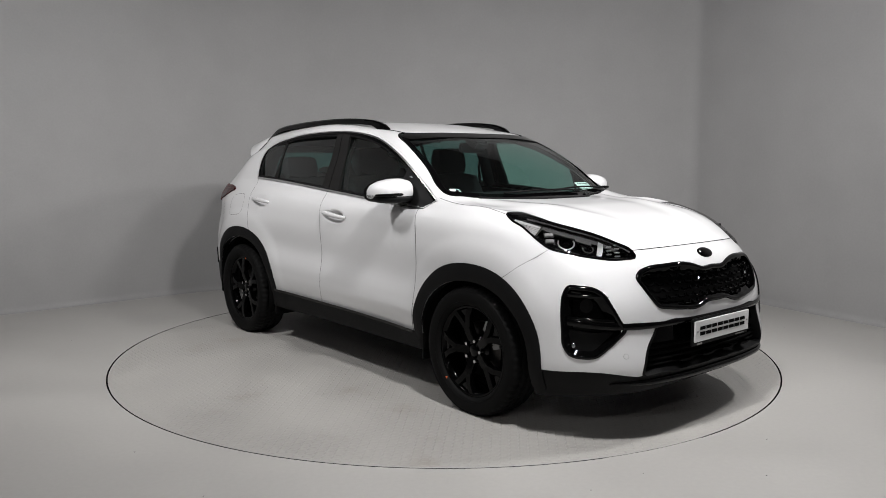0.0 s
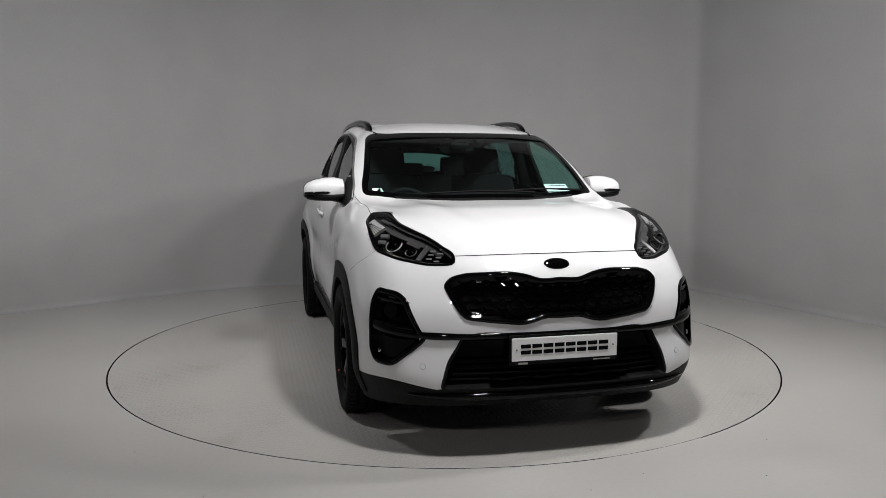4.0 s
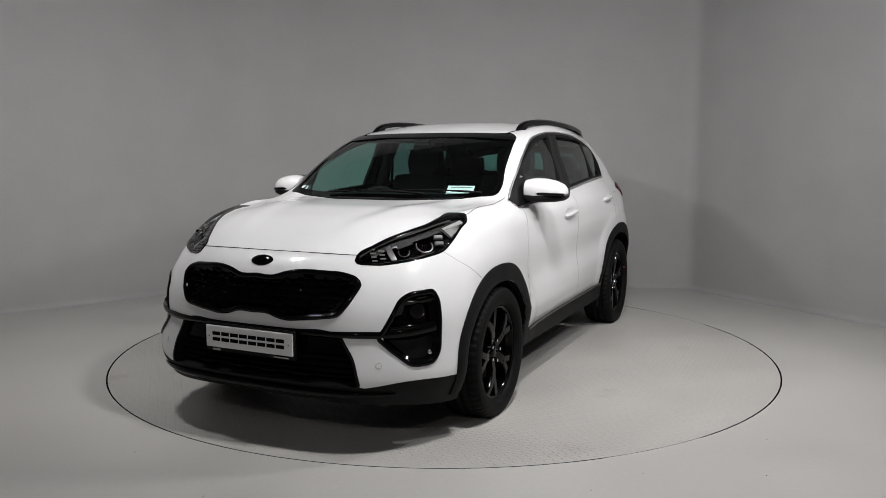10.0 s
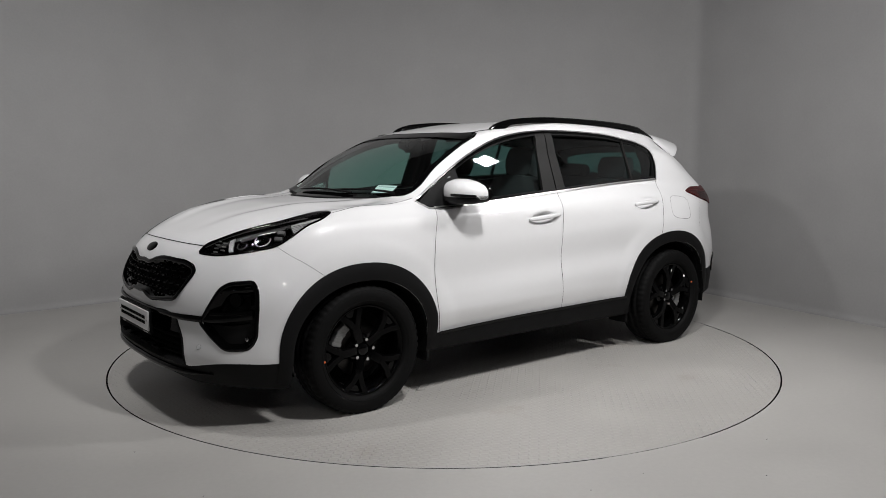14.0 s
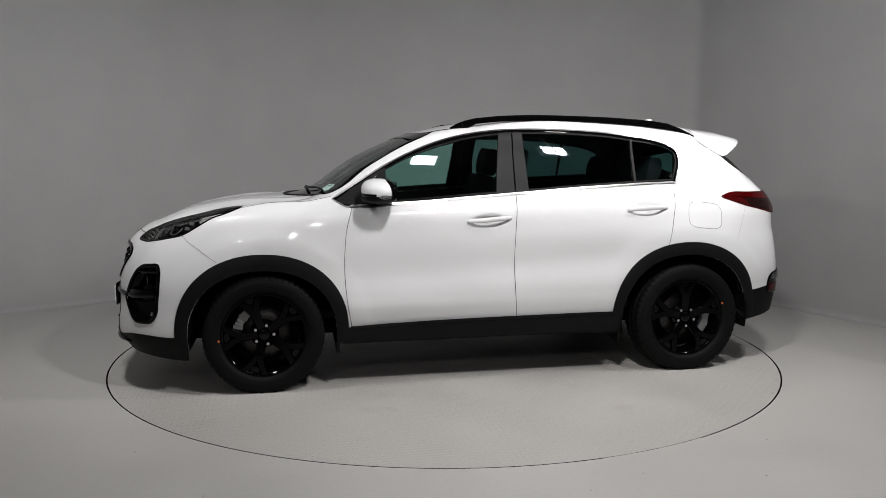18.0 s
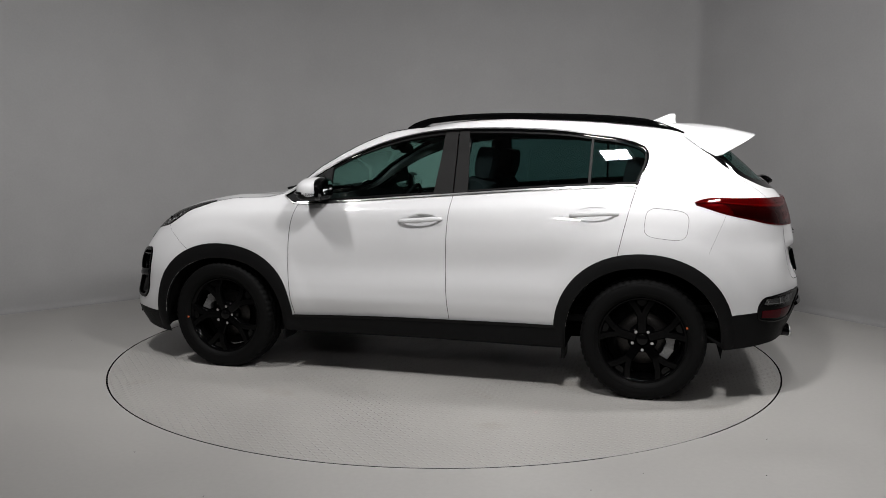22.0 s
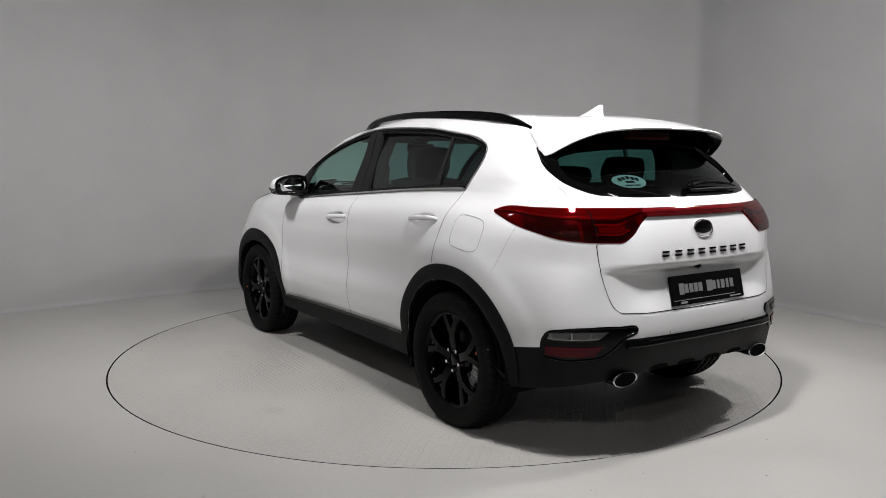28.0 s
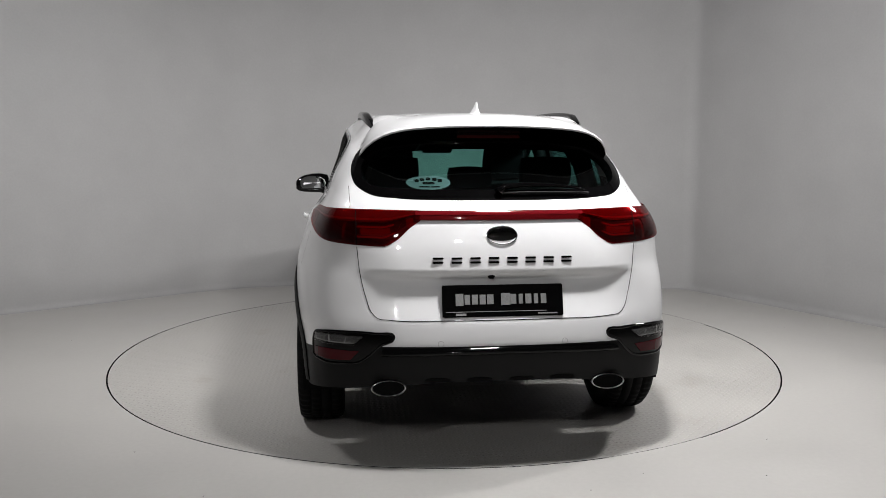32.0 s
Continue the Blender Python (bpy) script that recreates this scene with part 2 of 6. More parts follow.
# turntable disc: a dark drum with a painted rim and four tread plates
R0 = R_DISC - GAP / 2
ring_pts = [(math.cos(2 * math.pi * i / N), math.sin(2 * math.pi * i / N)) for i in range(N)]
verts = [(r * c, r * s, z) for c, s in ring_pts for r, z in ((R0, -0.10), (R0, -0.0015))]
drum = [(2 * i, 2 * ((i + 1) % N), 2 * ((i + 1) % N) + 1, 2 * i + 1) for i in range(N)]
turntable = tagged(link_mesh("turntable", verts, drum, SEAM), "round grey painted tread plate turntable set flush in the floor", "turntable")
verts = [(r * c, r * s, z) for c, s in ring_pts for r, z in ((R0, -0.0015), (R0 - 0.0015, 0.0), (R0 - 0.012, 0.0), (R0 - 0.012, -0.006))]
link_mesh("rim", verts, [(4 * i + k, 4 * ((i + 1) % N) + k, 4 * ((i + 1) % N) + k + 1, 4 * i + k + 1) for i in range(N) for k in range(3)], FLOOR, turntable, smooth=False)
R1 = R0 - 0.0122
SPLITS = (-83.3, -45.0, 83.3, 135.0, 276.7)
for a0, a1 in zip(SPLITS, SPLITS[1:]):
    verts, faces, n = [], [], 60
    for i in range(n + 1):
        for r, z in ((0.172, -0.006), (0.172, 0.0), (R1, 0.0), (R1, -0.006)):
            g = 0.0002 / r
            a = radians(a0) + g + (radians(a1 - a0) - 2 * g) * i / n
            verts.append((r * math.cos(a), r * math.sin(a), z))
        if i:
            faces += [(4 * i - 4 + k, 4 * i - 3 + k, 4 * i + 1 + k, 4 * i + k) for k in range(3)]
    faces += [(0, 1, 2, 3), (4 * n + 3, 4 * n + 2, 4 * n + 1, 4 * n)]
    link_mesh("deck_plate", verts, faces, TREAD, turntable, smooth=False)
link_mesh("hub_plate", [(0.1695 * c, 0.1695 * s, 0.0) for c, s in ring_pts], [tuple(range(N))], TREAD, turntable, smooth=False)
link_mesh("deck_base", [(R1 * c, R1 * s, -0.007) for c, s in ring_pts], [tuple(range(N))], FLOOR, turntable, smooth=False)
# a floor-coloured strip narrows the gap along two stretches of the rim
for a0, a1 in ((-71.0, -56.0), (19.0, 36.0)):
    filler = ring_mesh("trim_gap_strip", R_DISC - GAP / 2 + 0.0025, R_DISC + GAP / 2 + 0.001, -0.0015, FLOOR, a0, a1, 24)
    tagged(filler, "floor-coloured strip in the gap round the turntable", "filler", kind="structure")
# grit on the floor
bm = bmesh.new()
for k in range(8):
    x, y = ((-2.8, .15), (.87, -2.33), (1.58, -1.91), (1.4, -2.35), (-.98, -2.56), (-1.45, -2.08), (.61, -2.5), (2.75, .6))[k]
    s = random.uniform(.003, .005)
    bmesh.ops.create_icosphere(bm, subdivisions=1, radius=1, matrix=pose(x, y, s * .25, 0, 0, random.uniform(0, 360)) @ Matrix.Diagonal((s, s * .5, s * .3, 1)))
tagged(part("floor_grit", bm, SEAM), "dark specks of grit on the floor", "grit", kind="stuff")


# ---- car: character lines of the half body, from the nose round the side to the tail ----
# columns: nose centre, three on the nose, wing, front axle, front door, centre pillar, rear door, rear axle, quarter, corner, three on the tail
LINES = []
LINES.append([(2.17, 0, .235), (2.165, .30, .235), (2.13, .55, .232), (2.02, .73, .225), (1.80, .84, .20), (1.335, .86, .26), (.80, .86, .26), (-.2, .86, .265),
              (-.85, .86, .26), (-1.335, .86, .27), (-1.75, .86, .30), (-2.02, .76, .345), (-2.13, .5, .37), (-2.16, .25, .39), (-2.17, 0, .39)])  # skirt edge
LINES.append([(2.25, 0, .325), (2.24, .30, .325), (2.19, .56, .325), (2.09, .745, .355), (1.85, .875, .345), (1.335, .895, .37), (.80, .872, .365), (-.2, .868, .387),
              (-.85, .868, .39), (-1.335, .895, .43), (-1.78, .88, .497), (-2.05, .785, .535), (-2.19, .5, .563), (-2.225, .25, .565), (-2.232, 0, .565)])  # lower bumper and sill top
LINES.append([(2.24, 0, .50), (2.23, .30, .50), (2.175, .56, .50), (2.065, .765, .51), (1.84, .885, .52), (1.335, .905, .53), (.8, .90, .50), (-.2, .897, .54),
              (-.85, .897, .56), (-1.335, .91, .58), (-1.78, .895, .60), (-2.05, .79, .62), (-2.185, .5, .64), (-2.22, .25, .645), (-2.228, 0, .645)])  # lower flank
LINES.append([(2.235, 0, .70), (2.215, .30, .70), (2.15, .55, .70), (2.03, .765, .71), (1.80, .885, .72), (1.335, .91, .72), (.8, .888, .72), (-.2, .885, .74),
              (-.85, .89, .75), (-1.335, .915, .76), (-1.77, .893, .75), (-2.04, .785, .745), (-2.165, .5, .745), (-2.20, .25, .745), (-2.205, 0, .745)])  # mid flank
LINES.append([(2.175, 0, .86), (2.155, .30, .86), (2.06, .53, .868), (1.935, .735, .89), (1.72, .865, .90), (1.335, .90, .90), (.8, .885, .90), (-.2, .89, .92),
              (-.85, .895, .94), (-1.335, .90, .945), (-1.76, .868, .92), (-2.02, .765, .89), (-2.155, .5, .875), (-2.19, .25, .872), (-2.197, 0, .872)])  # shoulder under the lamps
LINES.append([(2.095, 0, .932), (2.075, .30, .932), (1.98, .52, .94), (1.83, .705, .985), (1.62, .82, 1.025), (1.335, .855, 1.03), (.8, .865, 1.03), (-.2, .87, 1.06),
              (-.85, .865, 1.08), (-1.335, .855, 1.08), (-1.76, .812, 1.06), (-1.99, .735, 1.03), (-2.115, .5, 1.02), (-2.16, .25, 1.02), (-2.167, 0, 1.02)])  # shoulder over the lamps
LINES.append([(1.93, 0, 1.0), (1.91, .29, 1.005), (1.82, .49, 1.025), (1.68, .66, 1.05), (1.53, .745, 1.072), (1.335, .78, 1.09), (.85, .815, 1.095), (-.2, .812, 1.14),
              (-.85, .79, 1.18), (-1.335, .77, 1.195), (-1.72, .745, 1.18), (-1.93, .69, 1.15), (-2.055, .48, 1.15), (-2.10, .25, 1.15), (-2.11, 0, 1.15)])  # belt
LINES.append([(1.55, 0, 1.085), (1.54, .28, 1.088), (1.47, .47, 1.098), (1.40, .60, 1.092), (1.30, .68, 1.095), (1.15, .742, 1.108), (.83, .800, 1.128), (-.2, .795, 1.18),
              (-.85, .775, 1.215), (-1.335, .755, 1.235), (-1.70, .725, 1.22), (-1.89, .665, 1.20), (-2.02, .46, 1.195), (-2.06, .25, 1.195), (-2.07, 0, 1.195)])  # bonnet edge and belt trim
LINES.append([(1.12, 0, 1.13), (1.10, .27, 1.13), (1.06, .45, 1.128), (1.045, .58, 1.126), (1.015, .672, 1.135), (.965, .748, 1.138), (.79, .782, 1.170), (-.2, .775, 1.235),
              (-.85, .755, 1.265), (-1.335, .735, 1.285), (-1.68, .705, 1.27), (-1.84, .64, 1.255), (-1.965, .45, 1.25), (-2.005, .25, 1.25), (-2.015, 0, 1.25)])  # scuttle and belt glass
LINES.append([(.775, 0, 1.355), (.765, .25, 1.352), (.748, .43, 1.346), (.725, .56, 1.338), (.684, .672, 1.330), (.612, .735, 1.318), (.48, .724, 1.335), (-.2, .72, 1.38),
              (-.85, .70, 1.40), (-1.335, .675, 1.40), (-1.62, .65, 1.38), (-1.755, .60, 1.36), (-1.87, .42, 1.358), (-1.91, .22, 1.358), (-1.92, 0, 1.358)])  # mid glass
LINES.append([(.35, 0, 1.54), (.34, .24, 1.538), (.332, .41, 1.533), (.318, .52, 1.526), (.296, .606, 1.515), (.20, .660, 1.488), (.06, .662, 1.514), (-.3, .66, 1.548),
              (-.85, .652, 1.53), (-1.25, .63, 1.482), (-1.49, .60, 1.455), (-1.62, .54, 1.455), (-1.735, .37, 1.462), (-1.77, .2, 1.465), (-1.78, 0, 1.465)])  # roof edge
LINES.append([(.12, 0, 1.588), (.115, .24, 1.586), (.09, .40, 1.578), (.07, .49, 1.572), (.045, .54, 1.567), (-.02, .568, 1.569), (-.12, .575, 1.582), (-.35, .59, 1.598),
              (-.85, .58, 1.592), (-1.25, .56, 1.562), (-1.49, .53, 1.54), (-1.60, .46, 1.532), (-1.68, .32, 1.535), (-1.71, .18, 1.54), (-1.72, 0, 1.542)])  # roof side
LINES.append([(-.2, 0, 1.622), (-.2, .15, 1.621), (-.22, .26, 1.618), (-.24, .31, 1.616), (-.27, .33, 1.615), (-.3, .345, 1.616), (-.36, .355, 1.619), (-.5, .36, 1.624),
              (-.85, .355, 1.62), (-1.1, .34, 1.605), (-1.25, .32, 1.592), (-1.33, .27, 1.587), (-1.37, .19, 1.587), (-1.4, .1, 1.588), (-1.41, 0, 1.588)])  # roof crown side
LINES.append([(-.45, 0, 1.63), (-.46, 0, 1.63), (-.47, 0, 1.63), (-.48, 0, 1.63), (-.49, 0, 1.63), (-.5, 0, 1.63), (-.53, 0, 1.63), (-.6, 0, 1.63),
              (-.85, 0, 1.626), (-.98, 0, 1.621), (-1.06, 0, 1.616), (-1.1, 0, 1.613), (-1.13, 0, 1.611), (-1.14, 0, 1.61), (-1.15, 0, 1.609)])  # roof crown
SUB_V = [4, 5, 7, 7, 6, 6, 5, 8, 9, 8, 4, 8, 6]
FLIP = np.array([1, -1, 1])
ROW = np.concatenate([[0], np.cumsum(SUB_V)])               # first row of each line


def body_grid():
    L = np.array(LINES)                                     # line, column, xyz
    C = L.transpose(1, 0, 2)                                # column, line, xyz
    C = np.concatenate([C[1:2] * FLIP, C, C[-2:-1] * FLIP])
    length = np.linalg.norm(np.diff(C[:, 3], axis=0), axis=1)
    counts = [0] + [max(3, int(d / 0.026)) for d in length[1:-1]] + [0]
    S = hermite(C, counts)                                  # around, line, xyz
    V = S.transpose(1, 0, 2)
    V = np.concatenate([V, V[-2:-1] * FLIP])
    G = hermite(V, SUB_V + [0])                             # up, around, xyz
    return G


GRID = body_grid()


def smooth_step(a, b, x):
    t = np.clip((x - a) / (b - a), 0, 1)
    return t * t * (3 - 2 * t)


def sculpt(G):
    """Flares round the wheel arches, creases on the bonnet and the plate recess of the tailgate."""
    # the bonnet runs straight to the foot of the windscreen
    r7, r8 = ROW[7], ROW[8]
    for r in range(r7 + 1, r8):
        t = (r - r7) / (r8 - r7)
        straight = G[r7] * (1 - t) + G[r8] * t
        w = (t * smooth_step(0.95, 1.05, G[r8][:, 0]) * smooth_step(0.64, 0.50, G[r8][:, 1]))[:, None]
        G[r] = G[r] * (1 - w) + straight * w
    x, y, z = G[..., 0].copy(), G[..., 1].copy(), G[..., 2].copy()
    # rounded corners of nose and tail, drawn in along the diagonals
    nose = smooth_step(1.25, 1.75, x) * smooth_step(0.45, 0.70, y) * (0.012 * smooth_step(0.25, 0.5, z) + 0.020 * smooth_step(0.6, 0.9, z))
    tail_in = smooth_step(-1.45, -1.85, x) * smooth_step(0.42, 0.68, y) * (0.022 * smooth_step(0.3, 0.6, z) * smooth_step(1.04, 0.88, z) - 0.010 * smooth_step(0.95, 1.08, z) * smooth_step(1.42, 1.25, z))
    G[..., 0] += (tail_in - nose) * 0.7
    G[..., 1] -= (tail_in + nose) * 0.7
    x, y, z = G[..., 0], G[..., 1], G[..., 2]
    for cx, cz in ((1.335, 0.33), (-1.335, 0.345)):
        r = np.hypot(x - cx, (z - cz) * 1.02)
        G[..., 1] += 0.006 * smooth_step(0.66, 0.58, r) * (y > 0.6) * smooth_step(0.25, 0.35, z)
    top = smooth_step(1.0, 1.12, x) * smooth_step(2.02, 1.85, x) * smooth_step(0.95, 1.0, z)
    G[..., 2] += 0.015 * smooth_step(1.05, 1.35, x) * smooth_step(2.02, 1.75, x) * smooth_step(0.93, 1.0, z) * np.clip(1 - (y / 0.62)**2, 0, 1)
    yc = 0.30 + (1.95 - x) * 0.24
    G[..., 2] += top * 0.0045 * np.exp(-((y - yc) / 0.06)**2)
    G[..., 2] -= top * 0.0025 * np.exp(-((y - yc + 0.10) / 0.07)**2)
    door = (y > 0.6) * smooth_step(0.95, 0.80, x) * smooth_step(-0.95, -0.80, x)
    mid = 0.64 + 0.05 * (0.8 - x)
    G[..., 1] -= 0.006 * door * np.exp(-((z - mid) / 0.085)**2)
    G[..., 1] += 0.007 * door * smooth_step(0.53, 0.49, z) * smooth_step(0.36, 0.42, z)
    low = np.zeros_like(x)
    low[ROW[2]:ROW[4]] = 1
    depth = smooth_step(0.68, 0.36, y) * np.clip((z - 0.67) / 0.15, 0, 1) * low * (x < -2.0)
    G[..., 0] += 0.037 * depth
    return G


GRID = sculpt(GRID)
NV, NS = GRID.shape[:2]


def grid_normals(G):
    du = np.gradient(G, axis=1)
    dv = np.gradient(G, axis=0)
    du[:, 0], du[:, -1] = (0, 1, 0), (0, -1, 0)
    n = np.cross(du, dv)
    n[-1] = (0, 0, 1)
    n /= np.linalg.norm(n, axis=2)[..., None] + 1e-12
    return n


NORMAL = grid_normals(GRID)
HALF = GRID.reshape(-1, 3).copy()
HALF_N = NORMAL.reshape(-1, 3).copy()
QUADS = [(v * NS + s, v * NS + s + 1, (v + 1) * NS + s + 1, (v + 1) * NS + s) for v in range(NV - 1) for s in range(NS - 1)]
BOTH = np.vstack([HALF, HALF * FLIP])
TREE = BVHTree.FromPolygons([tuple(p) for p in BOTH], QUADS + [tuple(i + len(HALF) for i in q[::-1]) for q in QUADS])
BOTH_N = np.vstack([HALF_N, HALF_N * FLIP])
BOTH_Q = QUADS + [tuple(i + len(HALF) for i in q) for q in QUADS]


def axes(phi):
    a = radians(phi)
    return np.array([math.cos(a), math.sin(a), 0.0]), np.array([-math.sin(a), math.cos(a), 0.0])


def flat(phi, points):
    """Space points as seen from the bearing phi: across and up."""
    p = np.array(points, float)
    return np.c_[p @ axes(phi)[1], p[:, 2]]


def skin(phi, u, z):
    """The point and the smooth normal of the body seen from the bearing phi at (u, z)."""
    d, e = axes(phi)
    at, _, face, _ = TREE.ray_cast(Vector(e * u + d * 4 + np.array([0, 0, z])), Vector(-d))
    if at is None:
        at, _, face, _ = TREE.find_nearest(Vector(e * u + d * 2 + np.array([0, 0, z])))
    a, b, c, g = BOTH_Q[face]
    eu, ev = BOTH[b] - BOTH[a], BOTH[g] - BOTH[a]
    rel = np.array(at) - BOTH[a]
    s = min(max(rel @ eu / (eu @ eu + 1e-12), 0), 1)
    t = min(max(rel @ ev / (ev @ ev + 1e-12), 0), 1)
    n = (BOTH_N[a] * (1 - s) + BOTH_N[b] * s) * (1 - t) + (BOTH_N[g] * (1 - s) + BOTH_N[c] * s) * t
    return np.array(at), n / np.linalg.norm(n)


def emit(name, verts, faces, mat, parent, label="", side=1, normals=None, smooth=True):
    """Link a left-hand mesh as it is, or mirrored for the right."""
    v = np.array(verts, float)
    f = faces
    if side < 0:
        v = v * FLIP
        f = [tuple(q)[::-1] for q in faces]
        normals = None if normals is None else np.array(normals) * FLIP
    return link_mesh(name, v, f, mat, parent, label, smooth, normals)


def pane(phi, outline, off=0.004, skirt=0.012, rings=5, dish=0.0, on=None):
    """A sheet on the body inside a closed outline, standing off by off, with an edge that goes down by skirt."""
    o = np.array(outline, float)
    c = o.mean(0)
    n = len(o)
    verts, norms = [], []
    for k in range(rings + 1):
        r = k / rings
        for q in o:
            uv = c + (q - c) * (r if k else 0.002)
            at, nm = (on or skin)(phi, *uv)
            verts.append(at + nm * (off - dish * (1 - r * r)))
            norms.append(nm)
    faces = [tuple(range(n))]
    for k in range(rings):
        for i in range(n):
            j = (i + 1) % n
            faces.append((k * n + i, (k + 1) * n + i, (k + 1) * n + j, k * n + j))
    faces = [f for f in faces if len(f) == 4]
    base = len(verts)
    cen = np.array(verts[rings * n:]).mean(0)
    for i in range(n):
        at, nm = np.array(verts[rings * n + i]), norms[rings * n + i]
        out = at - cen
        out -= nm * out.dot(nm)
        out /= np.linalg.norm(out) + 1e-9
        verts += [at, at - nm * skirt]
        norms += [out, out]
    for i in range(n):
        j = (i + 1) % n
        faces.append((base + 2 * i, base + 2 * i + 1, base + 2 * j + 1, base + 2 * j))
    return verts, orient(verts, faces, norms), norms


def orient(verts, faces, norms):
    v, nn, out = np.array(verts), np.array(norms), []
    for f in faces:
        f = list(f)
        g = np.cross(v[f[1]] - v[f[0]], v[f[2]] - v[f[0]]) + np.cross(v[f[2]] - v[f[0]], v[f[-1]] - v[f[0]])
        out.append(tuple(f) if g.dot(nn[f].mean(0)) >= 0 else tuple(f[::-1]))
    return out


def band(phi, edge_a, edge_b, off=0.004, skirt=0.012, cross=3, bulge=0.0, closed=False, on=None):
    """A sheet on the body between two lines of equal counts, with edges that go down by skirt."""
    a, b = np.array(edge_a, float), np.array(edge_b, float)
    n, m = len(a), cross + 1
    verts, norms, faces = [], [], []
    for i in range(n):
        for k in range(m):
            w = k / cross
            at, nm = (on or skin)(phi, *(a[i] + (b[i] - a[i]) * w))
            verts.append(at + nm * (off + bulge * 4 * w * (1 - w)))
            norms.append(nm)
        if bulge:                                           # lean the normals over the rounded section
            across = verts[-1] - verts[-m]
            wide = np.linalg.norm(across) + 1e-9
            for k in range(m):
                tilted = norms[k - m] - across / wide * (bulge * 4 * (1 - 2 * k / cross) / wide)
                norms[k - m] = tilted / np.linalg.norm(tilted)
    spans = [(i, (i + 1) % n) for i in range(n if closed else n - 1)]
    for i, j in spans:
        for k in range(cross):
            faces.append((i * m + k, i * m + k + 1, j * m + k + 1, j * m + k))
    if skirt > 0:
        rims = [[(i * m, i * m + 1) for i in range(n)], [(i * m + cross, i * m + cross - 1) for i in range(n)]]
        if not closed:
            rims += [[(k, k + m) for k in range(m)], [((n - 1) * m + k, (n - 2) * m + k) for k in range(m)]]
        for r, rim in enumerate(rims):
            base = len(verts)
            for e, inner in rim:
                at, nm = verts[e], norms[e]
                out = at - verts[inner]
                out = out - nm * out.dot(nm)
                out /= np.linalg.norm(out) + 1e-9
                verts += [at, at - nm * skirt]
                norms += [out, out]
            for q in range(len(rim) if closed else len(rim) - 1):
                p = (q + 1) % len(rim)
                faces.append((base + 2 * q, base + 2 * q + 1, base + 2 * p + 1, base + 2 * p))
    return verts, orient(verts, faces, norms), norms


def ribbon(phi, line, width=0.005, off=0.0012, closed=False):
    """A narrow strip on the body along a line: shut lines and trims."""
    p = np.array(line, float)
    t = np.gradient(p, axis=0) if not closed else np.roll(p, -1, 0) - np.roll(p, 1, 0)
    t /= np.linalg.norm(t, axis=1)[:, None] + 1e-9
    nrm = np.c_[-t[:, 1], t[:, 0]]
    return band(phi, p - nrm * width / 2, p + nrm * width / 2, off, 0.0, 1, 0, closed)


def inside(points, poly):
    x, y = points[:, 0], points[:, 1]
    hit = np.zeros(len(points), bool)
    for (x0, y0), (x1, y1) in zip(poly, np.roll(poly, -1, 0)):
        cross = (y0 > y) != (y1 > y)
        hit ^= cross & (x < (x1 - x0) * (y - y0) / (y1 - y0 + 1e-12) + x0)
    return hit


LIVE = np.ones(len(QUADS), bool)
QA = np.array(QUADS)


def cut(phi, poly, near, facing=0.1):
    """Open the half shell inside a closed outline and draw the rim of the hole onto it."""
    poly = np.array(poly, float)
    d, e = axes(phi)
    centre = HALF[QA].mean(1)
    ok = (centre @ d > near) & (HALF_N[QA].mean(1) @ d > facing)
    gone = ok & LIVE & inside(np.c_[centre @ e, centre[:, 2]], poly)
    LIVE[gone] = False
    rim = np.intersect1d(QA[gone].ravel(), QA[LIVE].ravel())
    a, b = poly, np.roll(poly, -1, 0)
    for i in rim:
        q = np.array([HALF[i] @ e, HALF[i][2]])
        t = np.clip(((q - a) * (b - a)).sum(1) / (((b - a)**2).sum(1) + 1e-12), 0, 1)
        foot_pts = a + (b - a) * t[:, None]
        k = np.argmin(((foot_pts - q)**2).sum(1))
        if np.linalg.norm(foot_pts[k] - q) < 0.06:
            at, nm = skin(phi, *foot_pts[k])
            if at[1] < 1e-3 or HALF[i][1] < 1e-6:
                at = np.array([at[0], 0.0, at[2]])
            HALF[i], HALF_N[i] = at, nm


def side_line(points, steps=6, closed=False):
    """A smooth line given in the side view as (x, z), for the bearing 90."""
    c = curve(points, steps, closed)
    return np.c_[-c[:, 0], c[:, 1]]


# ---- outlines on the body ----
DLO_TOP = [(.925, 1.124), (.788, 1.210), (.616, 1.315), (.442, 1.401), (.266, 1.468), (.161, 1.496), (.034, 1.521), (-.14, 1.541), (-.316, 1.547), (-.49, 1.546), (-.665, 1.54),
           (-.84, 1.529), (-1.015, 1.506), (-1.19, 1.480), (-1.265, 1.459)]
DLO_BACK = [(-1.315, 1.436), (-1.340, 1.405), (-1.343, 1.35), (-1.315, 1.27), (-1.287, 1.207)]
DLO_LOW = [(-1.0, 1.195), (-.655, 1.175), (-.173, 1.141), (.207, 1.116), (.552, 1.089), (.74, 1.075), (.85, 1.08)]
dlo = np.vstack([side_line(DLO_TOP, 5), side_line(DLO_BACK, 4), side_line(DLO_LOW, 5)])
arches = {}
